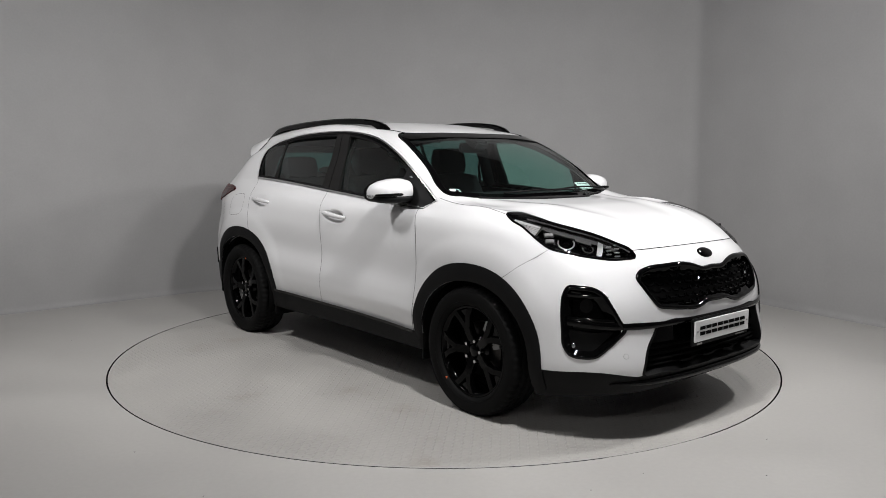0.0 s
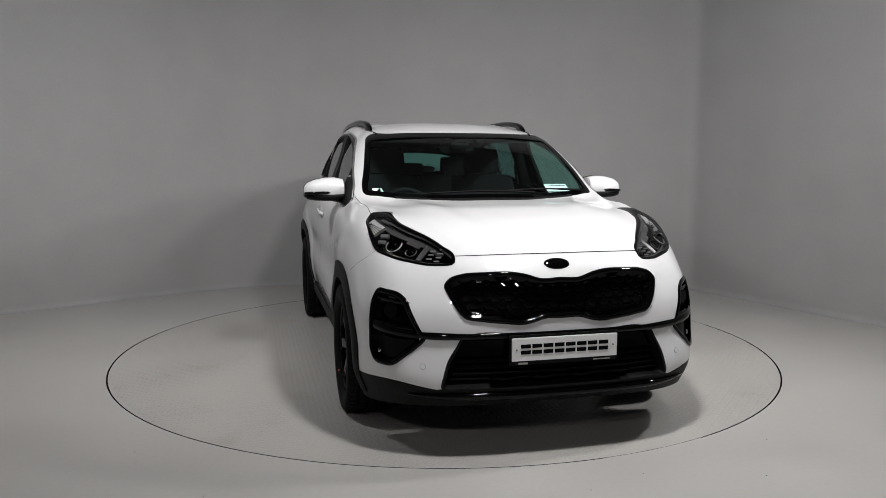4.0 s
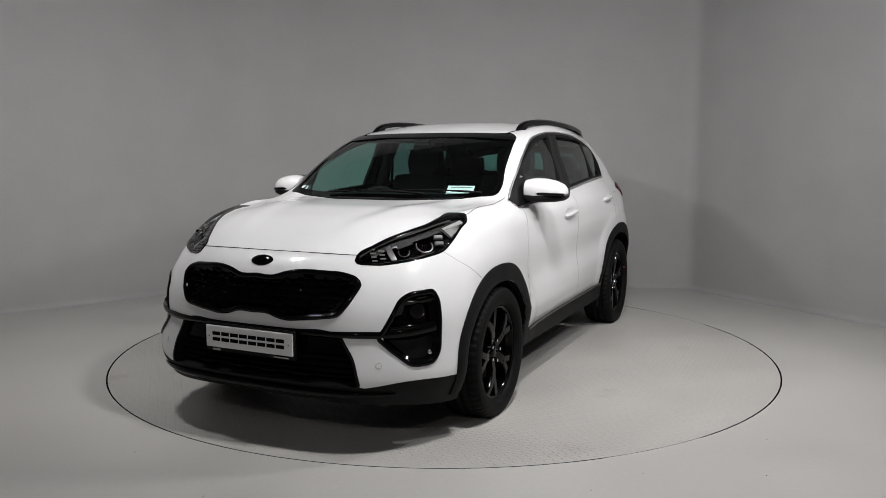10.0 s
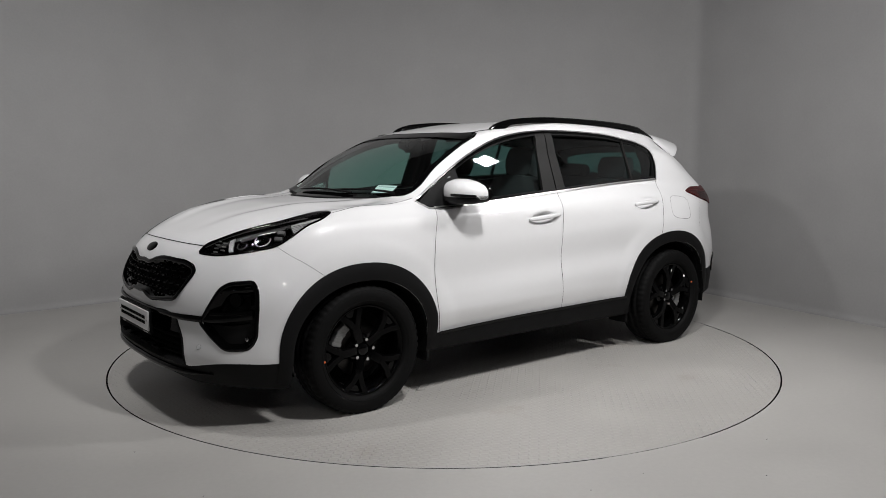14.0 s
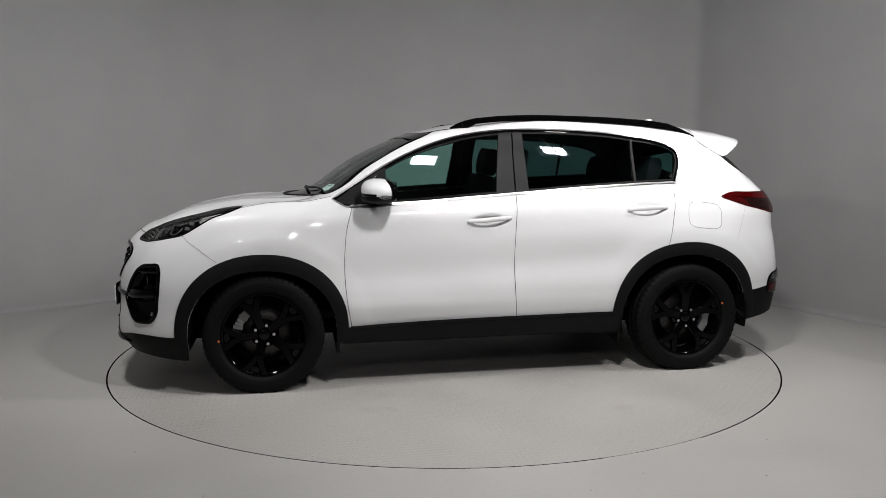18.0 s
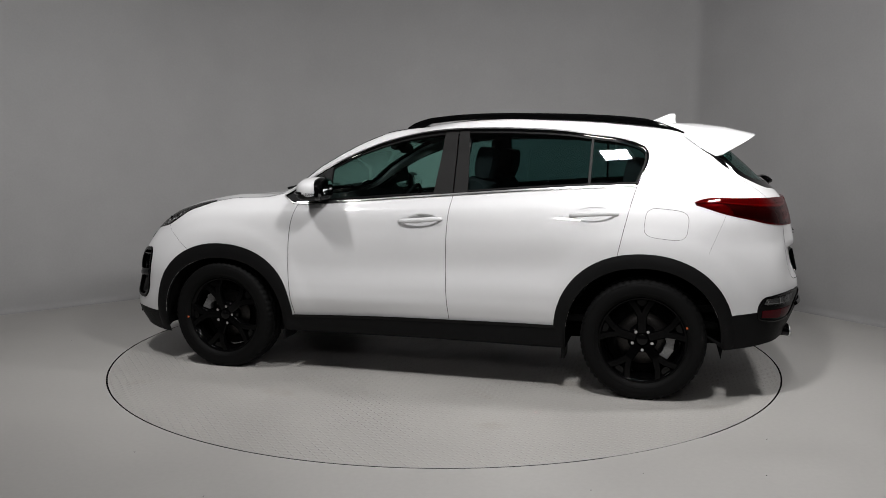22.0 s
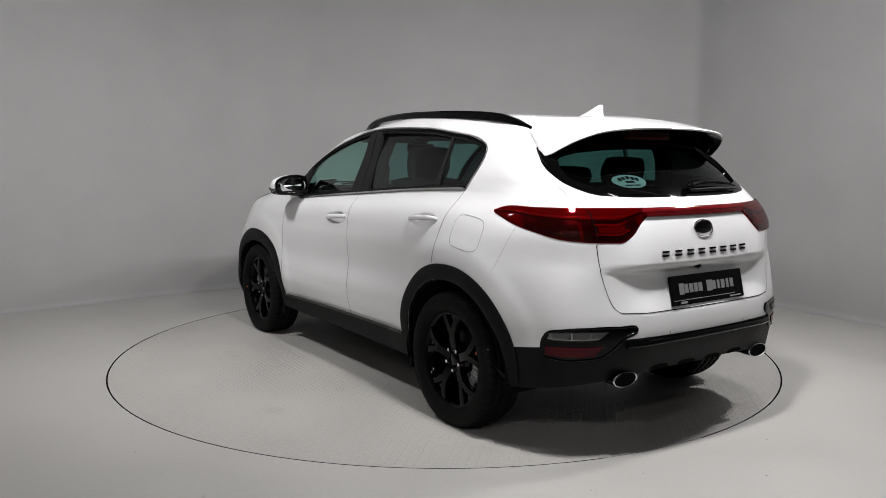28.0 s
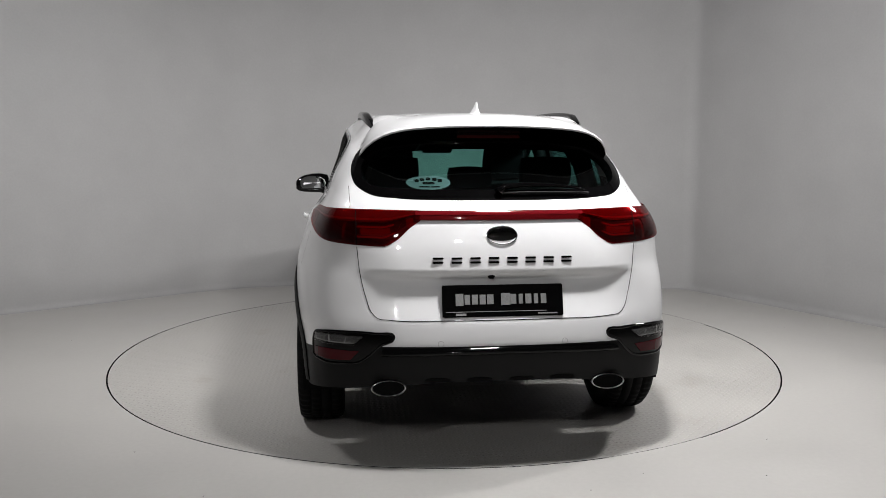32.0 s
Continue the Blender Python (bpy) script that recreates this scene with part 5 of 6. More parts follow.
m = len(sections[0])
seam_row = []
for k in range(m):
    w = min(1, k / 5)
    q = SEAM_TOP.lerp(SEAM_LOW, w)
    seam_row.append(q + Vector((.024, -.006 - .02 * max(0, k - 5) / 4, -.010)))
sections.append(seam_row)
wing_part = None
for k0, k1, mat, nme, lab in ((0, 6, WHITE, "spoiler", "white roof spoiler"), (6, m - 1, GLOSS, "spoiler_underside", "gloss black underside")):
    bm = bmesh.new()
    rows = []
    for sec in [[Vector((q[0], -q[1], q[2])) for q in s] for s in sections[:0:-1]] + sections:
        rows.append([bm.verts.new(q) for q in sec[k0:k1 + 1]])
    for p, q in zip(rows, rows[1:]):
        for k in range(k1 - k0):
            bm.faces.new((p[k], p[k + 1], q[k + 1], q[k]))
    wing_part = part(nme, bm, mat, wing_part or car, lab)
box_part("brake_light", (-1.80, 0, 1.468), (.04, .30, .014), RED_DARK, tail, "dark red high brake light", 0.003)
# aerial fin
bm = bmesh.new()
fin = []
for k, (x0, x1, h, w) in enumerate(((-1.265, -1.490, 0.0, .036), (-1.300, -1.487, .012, .027), (-1.350, -1.485, .029, .016), (-1.395, -1.485, .046, .009), (-1.427, -1.485, .060, .005), (-1.450, -1.479, .068, .003))):
    zb = skin_top(-1.38, 0) - .006
    fin.append([bm.verts.new(((x0 + x1) / 2 + (x0 - x1) / 2 * math.cos(a), w * math.sin(a), zb + h)) for a in np.linspace(0, 2 * math.pi, 20, endpoint=False)])
for a, b in zip(fin, fin[1:]):
    for i in range(20):
        bm.faces.new((a[i], a[(i + 1) % 20], b[(i + 1) % 20], b[i]))
bm.faces.new(fin[-1])
part("aerial_fin", bm, WHITE, car, "white shark fin aerial")
# rear wiper
wp = [skin(180, u, z) for u, z in ((-.0, 1.207), (.03, 1.226), (.12, 1.236), (.25, 1.233), (.36, 1.222), (.40, 1.212))]
v, f = tube([a + nm * 0.022 for a, nm in wp], [.022, .020, .015, .011, .008, .006], 8, .7)
wiper = link_mesh("rear_wiper", v, f, GLOSS, tail, "black rear wiper")
wp = [skin(180, u, 1.205 + .004 * math.sin(u * 8)) for u in np.linspace(.02, .42, 10)]
v, f = tube([a + nm * 0.012 for a, nm in wp], 0.006, 6)
link_mesh("wiper_blade", v, f, PLASTIC, wiper)
# oval window sticker with plain bars
v, f, n = pane(180, ellipse(-.300, 1.268, .100, .030), -0.0125, 0.0005, 3, on=rear_glass)
sticker = link_mesh("window_sticker", v, f, TEAL, tail, "pale teal oval sticker with dark bars", normals=n)
for dx, dz, w, h in ((-.052, .008, .020, .014), (-.028, .013, .020, .014), (0, .016, .020, .014), (.028, .013, .020, .014), (.052, .008, .020, .014), (0, -.003, .055, .010), (-.02, -.018, .05, .005), (.03, -.018, .04, .005)):
    v, f, n = pane(180, ellipse(-.300 + dx, 1.268 + dz, w / 2, h / 2, n=12, power=0.3), -0.0113, 0.0005, 1, on=rear_glass)
    link_mesh("sticker_mark", v, f, SEAM, sticker, normals=n)

# ---- roof rails, mirrors, handles ----
for side in SIDES:
    xs = np.r_[.160, .12, .07, 0, np.linspace(-.12, -1.22, 16), -1.32, -1.42, -1.50, -1.545]
    crest = curve([(-.16, 1.560), (-.12, 1.584), (-.033, 1.612), (.146, 1.633), (.325, 1.641), (.683, 1.638), (1.04, 1.624), (1.22, 1.610), (1.40, 1.583), (1.545, 1.548)], 8)
    top = np.interp(-xs, crest[:, 0], crest[:, 1])
    verts, faces = [], []
    for x, zt in zip(xs, top):
        y = .572 - .035 * max(0, (abs(x + .60) - .25)) - .10 * max(0, -1.30 - x)
        base = skin_top(x, y) - .012
        edge = min(1, (.165 - x) / .10, (x + 1.550) / .10)
        zt = max(base + (zt - base) * min(1, max(0, (x + 1.58) / .24)), base + .008)
        w = .007 + .013 * max(edge, 0)**.5
        if edge >= 1:
            base = max(base, zt - .034)
        for dy, z in ((-w, base), (-w, zt - .010), (-w * .5, zt), (w * .5, zt), (w, zt - .010), (w * 1.05, base - .003)):
            verts.append((x, side * (y + dy), z))
    m = 6
    for i in range(len(xs) - 1):
        for k in range(m):
            j = (k + 1) % m
            faces.append((i * m + k, i * m + j, (i + 1) * m + j, (i + 1) * m + k))
    faces += [tuple(range(m)), tuple(range((len(xs) - 1) * m, len(xs) * m))]
    bm = bmesh.new()
    vs = [bm.verts.new(q) for q in verts]
    for q in faces:
        bm.faces.new([vs[i] for i in q])
    part("roof_rail", bm, GLOSS, car, "gloss black roof rail")
    ln = along([(-.30, .540), (-.155, .566)], 10)
    p = [(-u, y, skin_top(-u, y)) for u, y in ln]
    v, f = tube(p, .007, 6, .5)
    emit("roof_moulding", v, f, PLASTIC, car, "black roof moulding", side)

    # mirror
    def egg(cx, cy, cz, rows, n=22):
        """Housing: rows of (y, half length, half height, forward shift, lift)."""
        bm = bmesh.new()
        rings = []
        for y, a, b, sx, sz in rows:
            ring_v = []
            for t in np.linspace(0, 2 * math.pi, n, endpoint=False):
                c, s = math.cos(t), math.sin(t)
                ring_v.append(bm.verts.new((cx + sx + a * np.sign(c) * abs(c)**.85, side * (cy + y), cz + sz + b * np.sign(s) * abs(s)**.8)))
            rings.append(ring_v)
        for p, q in zip(rings, rings[1:]):
            for i in range(n):
                bm.faces.new((p[i], p[(i + 1) % n], q[(i + 1) % n], q[i]))
        bm.faces.new(rings[0])
        bm.faces.new(rings[-1])
        return bm

    door = PANELS["front_door", side]
    rows = [(-.125, .055, .045, 0, -.005), (-.115, .080, .063, 0, 0), (-.06, .098, .072, .002, .002), (0, .100, .070, 0, .001), (.06, .090, .062, -.006, -.004), (.10, .068, .049, -.016, -.010), (.118, .040, .030, -.024, -.014)]
    mirror = part("mirror_cap", egg(.660, .930, 1.176, rows), WHITE, car, "white door mirror cap")
    lower = [(y, a * 1.01, b * .42, sx, sz - b * .62) for y, a, b, sx, sz in rows]
    part("mirror_base", egg(.660, .930, 1.176, lower), PLASTIC, mirror, "black lower housing")
    v, f = tube([(.70, .775, 1.095), (.69, .82, 1.105), (.66, .88, 1.115)], [.032, .028, .024], 10, .55)
    emit("mirror_arm", v, f, GLOSS, mirror, "black mirror arm", side)
    back = [(y, a * .40, b * 1.015, sx - .050, sz) for y, a, b, sx, sz in rows]
    part("mirror_frame", egg(.660, .930, 1.176, back), GLOSS, mirror, "black rear frame")
    bm = bmesh.new()
    face = [bm.verts.new((.5615 + .006 * abs(math.cos(w)), side * (.928 + .090 * np.sign(math.cos(w)) * abs(math.cos(w))**.8), 1.176 + .052 * np.sign(math.sin(w)) * abs(math.sin(w))**.8)) for w in np.linspace(0, 2 * math.pi, 32, endpoint=False)]
    hub = bm.verts.new((.5600, side * .928, 1.176))
    for i in range(32):
        bm.faces.new((face[i], face[(i + 1) % 32], hub))
    part("mirror_glass", bm, MIRROR, mirror, "mirror glass")
    line = []
    for t in np.linspace(-.4, 1.0, 14):
        line.append((.660 + .096 * math.cos(t * 1.45 - .15), .930 + .118 * math.sin(t * 1.35) * .98, 1.158 - .006 * t))
    v, f = tube(line, .0105, 8, .9)
    emit("mirror_indicator", v, f, GLOSS, mirror, "dark turn signal strip", side)
    # handles
    for which, hx, hz, hl, tilt in HANDLES:
        door = PANELS[which + "_door", side]
        v, f, n = pane(90, ellipse(-hx, hz - .004, hl * .81, .046, tilt), 0.0003, 0.002, 8, 0.050)
        emit("handle_cup", v, f, WHITE, door, "", side, n)
        kx = math.cos(radians(tilt))
        line, rad = [], []
        for k in range(17):
            w = -1 + k / 8
            x, z = hx - w * hl * kx * .93, hz + w * hl * math.sin(radians(tilt)) - .004
            at, nm = skin(90, -x, z)
            line.append(at + nm * (.024 - .022 * abs(w)**3.5))
            rad.append(.0145 - .005 * abs(w)**3)
        v, f = tube(line, rad, 12, 1.0)
        v = np.array(v)
        v[:, 1] = np.array([l[1] for l in line]).repeat(12) + (v[:, 1] - np.array([l[1] for l in line]).repeat(12)) * .55
        emit("door_handle", v, f, WHITE, door, "white grab handle", side)

# front wipers
for y0, y1, z in ((.30, -.36, 1.150), (.64, .05, 1.158)):
    ln = [skin(0, y, z + .012 * math.sin((y - y1) / (y0 - y1) * 3.1)) for y in np.linspace(y0, y1, 14)]
    v, f = tube([a + nm * .012 for a, nm in ln], [.009] * 4 + [.007] * 10, 6, .8)
    link_mesh("wiper", v, f, PLASTIC, car, "black windscreen wiper")
cw = [skin(0, y, np.interp(abs(y), [0, .31, .48, .64], [1.127, 1.127, 1.132, 1.147])) for y in np.linspace(-.55, .55, 30)]
v, f = tube([a - nm * .002 for a, nm in cw], .016, 8, .6)
link_mesh("cowl_trim", v, f, PLASTIC, car, "black plastic cowl trim")

# ---- wheels ----
WHEEL_R, AXLE = .351, .341


def lathe(profile, n=96, shape=None):
    """Turn (radius, y) rows round the axle."""
    verts, faces = [], []
    for i in range(n):
        a = 2 * math.pi * i / n
        for k, (r, y) in enumerate(profile):
            r2 = r - (shape(i, k) if shape else 0)
            verts.append((r2 * math.cos(a), y, r2 * math.sin(a)))
    m = len(profile)
    for i in range(n):
        j = (i + 1) % n
        for k in range(m - 1):
            faces.append((i * m + k, j * m + k, j * m + k + 1, i * m + k + 1))
    return verts, faces


def make_wheel(place, first_spoke, caliper_at, dot_at):
    """A five-spoke wheel with its tyre flattened on the ground; the angles are degrees from the wheel's own x axis."""
    rim = [(.235, -.10), (.215, -.09), (.212, .03), (.222, .06), (.234, .082), (.246, .090), (.2495, .084), (.2495, .070), (.240, .060)]
    v, f = lathe(rim, 72)
    wheel = link_mesh("wheel", v, f, WHEEL_BLACK, car, "gloss black alloy wheel with five forked spokes")
    tyre = [(.240, .060), (.246, .084), (.253, .098), (.262, .106), (.278, .112), (.296, .115), (.314, .114), (.328, .110), (.338, .104), (.345, .096), (.3488, .084), (.3505, .068), (.3505, .056),
            (.342, .054), (.342, .047), (.351, .045), (.351, .006), (.342, .004), (.342, -.004), (.351, -.006), (.351, -.045), (.342, -.047), (.342, -.054), (.3505, -.056), (.3488, -.084), (.338, -.104),
            (.314, -.114), (.278, -.112), (.240, -.09)]

    def lug(i, k):
        if k in (8, 9, 10, 11, 12, 23, 24, 25):
            return .0065 if i % 4 == 0 else 0.0
        return .0060 if (k == 15 and i % 4 == 2) or (k == 16 and i % 4 == 3) else 0.0

    v, f = lathe(tyre, 224, lug)
    v = [(x, y, max(z, .0008 - AXLE)) for x, y, z in v]
    link_mesh("tyre", v, f, RUBBER, wheel, "black road tyre")
    for r, y in ((.272, .1105), (.330, .1095)):
        v, f = lathe([(r - .001, y - .001), (r - .0005, y + .0015), (r + .001, y + .0015), (r + .0016, y - .001)], 72)
        link_mesh("tyre_ridge", v, f, RUBBER, wheel)
    for k in range(5):
        a0 = radians(first_spoke) + 2 * math.pi * k / 5
        bm = bmesh.new()

        def arm(r0, a_0, w0, y0, r1, a_1, w1, y1, thick):
            rows = []
            for r, a, w, y in ((r0, a_0, w0, y0), ((r0 + r1) / 2, (a_0 + a_1) / 2, (w0 + w1) / 2, (y0 + y1) / 2 + .004), (r1, a_1, w1, y1)):
                c, s = math.cos(a), math.sin(a)
                px, pz = -s, c
                rows.append([bm.verts.new((r * c + px * w * q, y + dy, r * s + pz * w * q)) for q, dy in ((-1, -thick), (-1, -.005), (-.78, 0), (.78, 0), (1, -.005), (1, -thick))])
            for p, q in zip(rows, rows[1:]):
                for i in range(6):
                    bm.faces.new((p[i], p[(i + 1) % 6], q[(i + 1) % 6], q[i]))
            bm.faces.new(rows[0])
            bm.faces.new(rows[-1])

        arm(.038, a0, .026, .066, .150, a0, .027, .084, .035)
        arm(.128, a0 + .04, .020, .083, .240, a0 + .27, .021, .084, .03)
        arm(.128, a0 - .04, .020, .0825, .240, a0 - .27, .021, .0835, .03)
        part("spoke", bm, WHEEL_BLACK, wheel)
        bm = bmesh.new()
        bmesh.ops.create_cone(bm, cap_ends=True, segments=16, radius1=.018, radius2=.026, depth=.02, matrix=Matrix.Translation((.222 * math.cos(a0), .060, .222 * math.sin(a0))) @ pose(0, 0, 0, -90))
        part("spoke_pocket", bm, GLOSS, wheel, "glossy pocket in the spoke's fork")
        an = a0 + math.pi / 5
        bm = bmesh.new()
        bmesh.ops.create_cone(bm, cap_ends=True, segments=8, radius1=.0115, radius2=.009, depth=.03, matrix=Matrix.Translation((.057 * math.cos(an), .066, .057 * math.sin(an))) @ pose(0, 0, 0, -90))
        part("wheel_nut", bm, CHROME, wheel)
    v, f = lathe([(.0005, .074), (.028, .074), (.034, .069), (.035, .05), (.075, .045), (.085, .02)], 40)
    link_mesh("centre_cap", v, f, GLOSS, wheel)
    v, f = lathe([(.07, .012), (.15, .012), (.152, .008), (.152, -.012)], 60)
    link_mesh("brake_disc", v, f, STEEL, wheel, "bare steel brake disc")
    v, f = lathe([(.0005, -.03), (.21, -.03)], 40)
    link_mesh("brake_shield", v, f, SEAM, wheel)
    bm = bmesh.new()
    for k in range(7):
        a = radians(caliper_at - 24 + 8 * k)
        block(bm, Matrix.Translation((.155 * math.cos(a), .026, .155 * math.sin(a))) @ pose(0, 0, 0, 0, -math.degrees(a), 0), .046 if k % 3 else .056, .045, .024, .004)
    part("brake_caliper", bm, DULL, wheel, "grey cast brake caliper")
    bm = bmesh.new()
    a = radians(dot_at)
    bmesh.ops.create_cone(bm, cap_ends=True, segments=12, radius1=.006, radius2=.006, depth=.006, matrix=Matrix.Translation((.257 * math.cos(a), .102, .257 * math.sin(a))) @ pose(0, 0, 0, 90))
    part("paint_dot", bm, ORANGE, wheel, "small orange mark")
    wheel.matrix_basis = place


make_wheel(pose(1.335, .806, AXLE), -3, 40, -5)
make_wheel(pose(-1.335, .806, AXLE), 88, 200, 160)
make_wheel(pose(1.335, -.806, AXLE, 0, 0, 180), -2, 140, 316)
make_wheel(pose(-1.335, -.806, AXLE, 0, 0, 180), 4, -20, 106)
for side in SIDES:
    for cx, rad in ((1.338, .425), (-1.328, .44)):
        verts, faces = [], []
        for k in range(25):
            a = radians(-12 + 204 * k / 24)
            for y in (.50, .885):
                verts.append((cx + rad * math.cos(a), side * y, .345 + (rad - .03) * math.sin(a)))
            if k:
                i = 2 * k
                faces.append((i - 2, i - 1, i + 1, i))
        n0 = len(verts)
        verts += [(cx + rad * math.cos(radians(-12 + 204 * k / 24)), side * .50, .345 + (rad - .03) * math.sin(radians(-12 + 204 * k / 24))) for k in range(25)]
        faces.append(tuple(range(n0, n0 + 25)))
        link_mesh("wheel_arch_liner", verts, faces, SEAM, car, "black wheel arch liner")
box_part("underbody", (.10, 0, .30), (3.5, 1.02, .10), SEAM, car, "dark underbody", 0.02)
box_part("underbody_side", (0, .66, .30), (1.78, .36, .08), SEAM, car, "", 0.02)
box_part("underbody_side", (0, -.66, .30), (1.78, .36, .08), SEAM, car, "", 0.02)
for side in SIDES:
    box_part("mud_flap", (.905, side * .80, .24), (.02, .16, .06), PLASTIC, car, "", 0.004)
    box_part("mud_flap", (-.885, side * .78, .235), (.02, .16, .08), PLASTIC, car, "", 0.004)

# ---- cabin ----
def cushion(name, at, size, mat, parent, turn=(0, 0, 0), puff=0.35):
    bm = bmesh.new()
    block(bm, Matrix.Identity(4), 1, 1, 1)
    bmesh.ops.subdivide_edges(bm, edges=bm.edges[:], cuts=5, use_grid_fill=True)
    for v in bm.verts:
        p = v.co * 2
        v.co = Vector([c * (1 - puff * 0.28 * (q * q * r * r) - puff * .18 * (q**4 + r**4) / 2) for c, q, r in ((p[0], p[1], p[2]), (p[1], p[0], p[2]), (p[2], p[0], p[1]))]) * .5
    bmesh.ops.transform(bm, matrix=pose(*at, *turn) @ Matrix.Diagonal((*size, 1)), verts=bm.verts[:])
    return part(name, bm, mat, parent)


for y in (.37, -.37):
    seat = cushion("front_seat", (.12, y, .60), (.52, .50, .20), SEAT, car, (0, -6, 0))
    tagged(seat, "dark grey front seat")
    cushion("seat_back", (-.20, y, .92), (.17, .50, .66), SEAT, seat, (0, -17, 0))
    cushion("headrest", (-.32, y, 1.335), (.11, .27, .20), SEAT, seat, (0, -10, 0))
    for dy in (-.06, .06):
        v, f = tube([(-.30, y + dy, 1.20), (-.315, y + dy, 1.28)], .007)
        link_mesh("headrest_post", v, f, CHROME, seat)
bench = cushion("rear_bench", (-.75, 0, .62), (.50, 1.28, .20), SEAT, car, (0, -6, 0))
tagged(bench, "dark grey rear bench seat")
cushion("bench_back", (-1.12, 0, .92), (.17, 1.28, .60), SEAT, bench, (0, -20, 0))
for y, w, h in ((.42, .28, .17), (-.42, .28, .17), (0, .24, .10)):
    cushion("headrest", (-1.245, y, 1.235 + h * .3), (.10, w, h), SEAT, bench, (0, -12, 0))
dash = cushion("dashboard", (.78, 0, 1.00), (.42, 1.36, .24), DARK, car, (0, 8, 0), .2)
tagged(dash, "black dashboard")
box_part("cabin_floor", (-.3, 0, .42), (2.9, 1.5, .04), DARK, car, "dark cabin floor", 0.01)
box_part("boot_floor", (-1.83, 0, .50), (.56, 1.36, .04), DARK, car, "dark boot floor", 0.01)
box_part("parcel_shelf", (-1.52, 0, 1.04), (.62, 1.16, .03), DARK, car, "dark parcel shelf", 0.008)
box_part("centre_console", (.2, 0, .62), (.8, .22, .34), DARK, car, "dark centre console", 0.03)
bm = bmesh.new()
ringv = []
for i in range(40):
    a = 2 * math.pi * i / 40
    c = Vector((0, .185 * math.cos(a), .185 * math.sin(a)))
    ringv.append([bm.verts.new(c + Vector((math.sin(b) * .014, math.cos(b) * .016 * math.cos(a), math.cos(b) * .016 * math.sin(a)))) for b in np.linspace(0, 2 * math.pi, 8, endpoint=False)])
for i in range(40):
    for k in range(8):
        bm.faces.new((ringv[i][k], ringv[i][(k + 1) % 8], ringv[(i + 1) % 40][(k + 1) % 8], ringv[(i + 1) % 40][k]))
block(bm, pose(0.02, 0, 0), .05, .36, .04, .01)
block(bm, pose(0.03, 0, -.03), .06, .13, .14, .02)
bmesh.ops.transform(bm, matrix=pose(.47, -.37, .99, 0, -24, 0), verts=bm.verts[:])
part("steering_wheel", bm, DARK, car, "black steering wheel")
box_part("inner_mirror", (.36, .0, 1.435), (.035, .235, .065), DARK, car, "black inner mirror", 0.012)
box_part("camera_cover", (.40, 0, 1.475), (.14, .12, .06), DARK, car, "black sensor cover under the windscreen", 0.015, (0, 28, 0))
for y in (.37, -.37):
    box_part("sun_visor", (.16, y, 1.495), (.16, .38, .018), LINER, car, "", 0.006, (0, 12, 0))
for side in SIDES:
    v, f = tube([(-.20, side * .70, 1.15), (-.22, side * .66, 1.35), (-.24, side * .59, 1.53)], .045, 8, 1.0)
    link_mesh("inner_pillar", v, f, DARK, car, "dark inner pillar")
    v, f = tube([(-.24, side * .645, 1.47), (-.25, side * .63, 1.30), (-.26, side * .66, 1.05)], .011, 6, .4)
    link_mesh("seat_belt", v, f, PLASTIC, car, "black seat belt")
    v, f = tube([(-1.38, side * .63, 1.20), (-1.42, side * .575, 1.34), (-1.45, side * .50, 1.44)], .05, 8, 1.0)
    link_mesh("inner_pillar", v, f, DARK, car, "dark inner pillar")
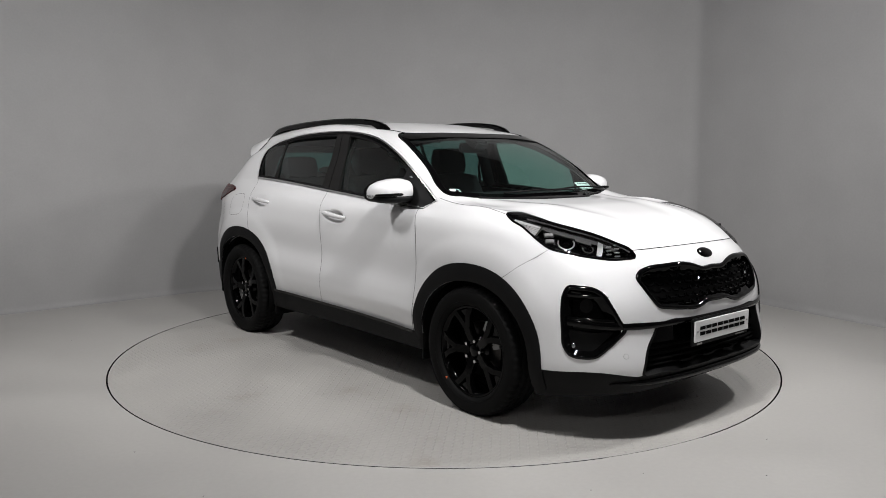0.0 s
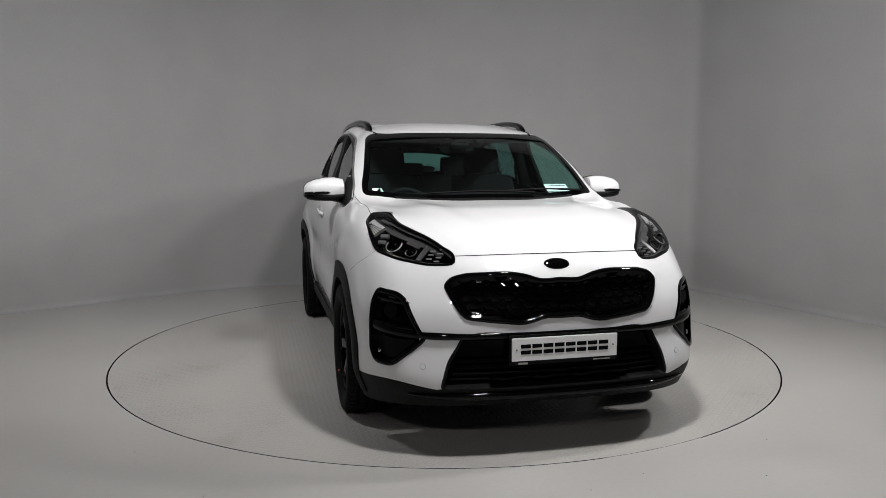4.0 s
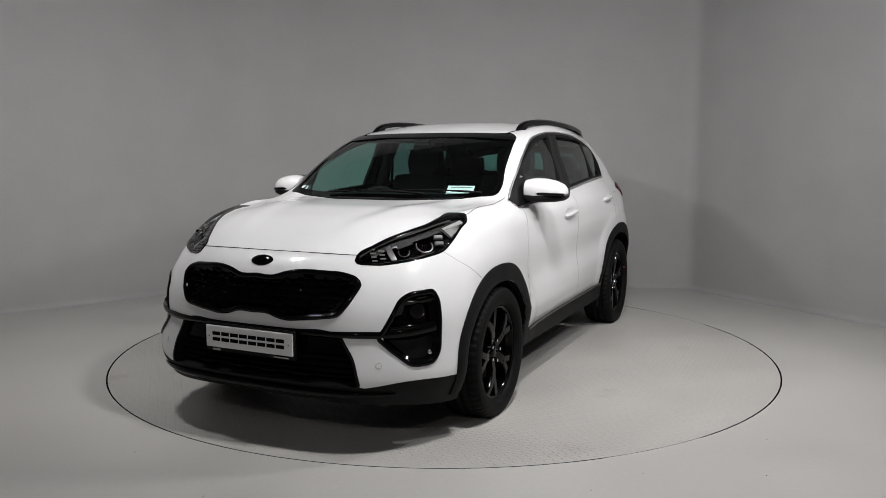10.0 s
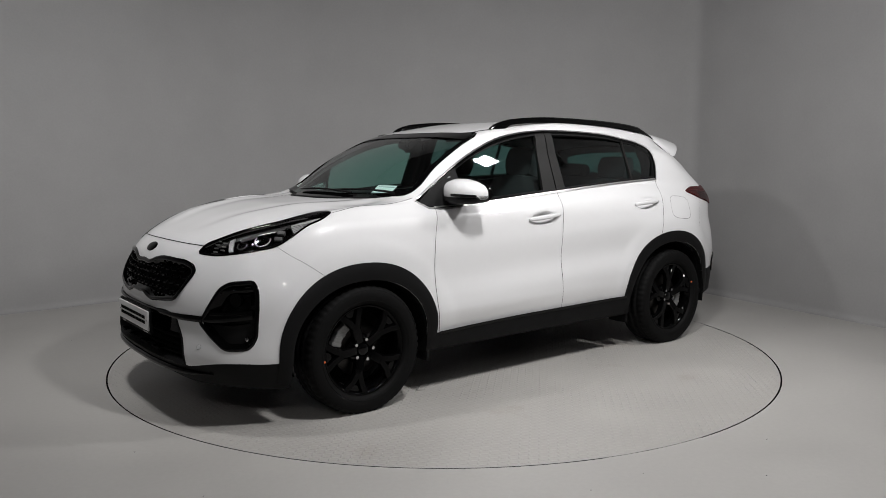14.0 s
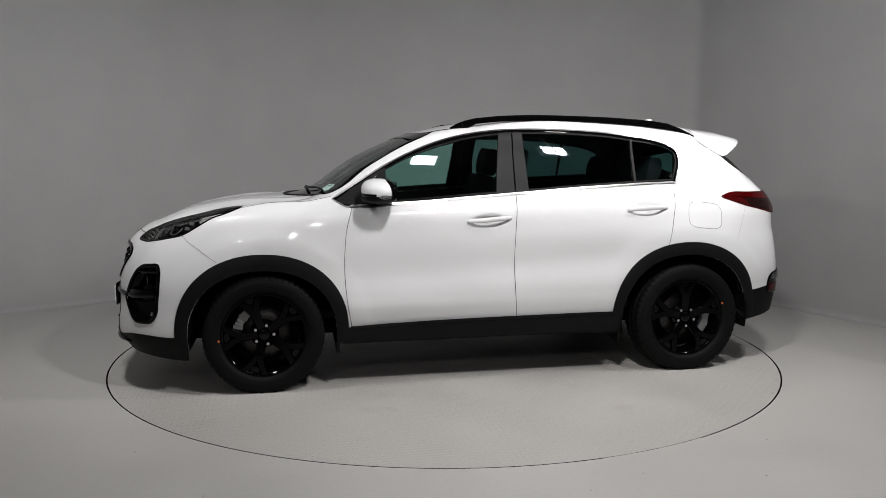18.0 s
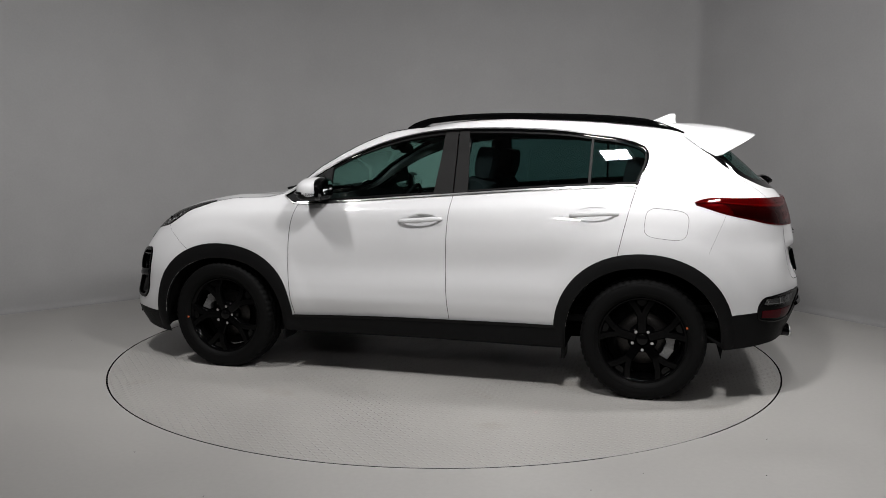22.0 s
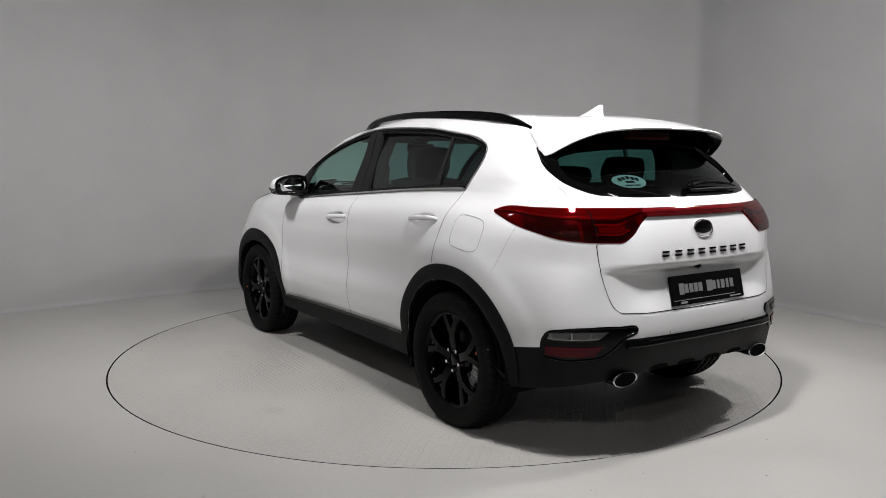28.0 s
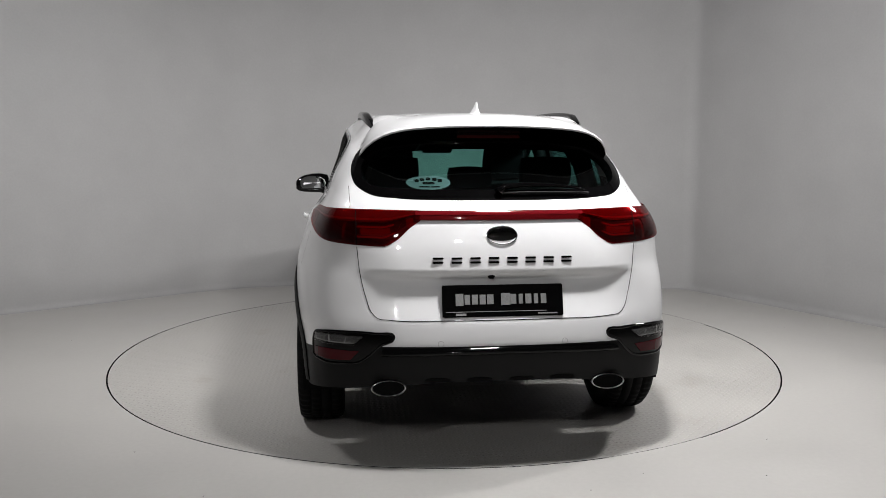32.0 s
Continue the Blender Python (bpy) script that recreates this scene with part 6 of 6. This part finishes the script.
# papers behind the windscreen
at, nm = skin(0, .505, 1.172)
for nme, u0, u1, z0, z1, mat, lab in (("paper_sheet", .42, .580, 1.160, 1.212, PAPER, "white paper notice behind the windscreen"), ("window_disc", -.66, -.60, 1.168, 1.196, PAPER, "small white sticker on the windscreen")):
    v, f, n = band(0, along([(u0, z0), (u1, z0 + (.004 if u0 > 0 else .0))], 8), along([(u0 - .01, z1), (u1 - .012, z1)], 8), -0.010, 0.001)
    sheet = link_mesh(nme, v, f, mat, car, lab, normals=n)
    v, f, n = band(0, along([(u0, z0), (u1, z0 + (.004 if u0 > 0 else .0))], 8), along([(u0 - .01, z1), (u1 - .012, z1)], 8), -0.014, 0.001)
    link_mesh("dark_backing", v, f, DARK, sheet, "dark backing of the sheet", normals=n)
    v, f, n = ribbon(0, along([(u0 + .012, z1 - .010), (u1 - .02, z1 - .010)], 6) if u0 > 0 else along([(u0 + .02, z0 + .008), (u1 - .02, z1 - .006)], 6), .0025 if u0 > 0 else .012, -0.009)
    link_mesh("paper_mark", v, f, SEAM, sheet)


# ---- ceiling lights and the two added fill lamps: housings with four square fields, hung from the ceiling ----
HOUSING = grained(material("white_lamp_housing", (0.55, 0.55, 0.55), 0.5), 60, 0.05, big=0.04)
for eye, aim, watts in CEILING_AND_FILL_LIGHTS:
    bm = bmesh.new()
    block(bm, pose(0, 0, .050), .30, .30, .06, .008)
    for sgn in (-1, 1):
        block(bm, pose(sgn * .141, 0, .006), .018, .30, .03, .003)
        block(bm, pose(0, sgn * .141, .006), .264, .018, .03, .003)
    light = tagged(part("ceiling_or_fill_light", bm, HOUSING), "square white studio or added fill lamp with four fields, hung from the ceiling", "lamp", group="studio lamps")
    light.matrix_world = look(eye, aim)
    panel_lamp(light, 0.255 if eye[1] > -4 else 0.16, watts)
    bm = bmesh.new()
    block(bm, pose(0, 0, -.014), .016, .262, .012, .002)
    block(bm, pose(0, 0, -.014), .262, .016, .010, .002)
    part("divider", bm, HOUSING, light, "dividing cross of the lamp")
    bm = bmesh.new()
    block(bm, pose(0, 0, 0), .02, .02, H_ROOM - eye[2] - .05, .003)
    bmesh.ops.transform(bm, matrix=light.matrix_world.inverted() @ pose(eye[0], eye[1], (H_ROOM + eye[2]) / 2 + .03), verts=bm.verts[:])
    part("hanger", bm, HOUSING, light, "thin hanging rod")


# ---- turning of the table, with the car on it ----
def heading(t):
    """Degrees by which the car's nose points away from +x."""
    return -90.0 - (-41.201 + 6.6685 * t + 0.0032953 * (t - 16.0)**2)


def motions():
    turn = [(float(t), pose(0, 0, 0, 0, 0, heading(t))) for t in range(33)]
    walk(turntable, turn)
    walk(car, [(t, m @ pose(-0.0864, 0.0223, 0)) for t, m in turn])


motions()
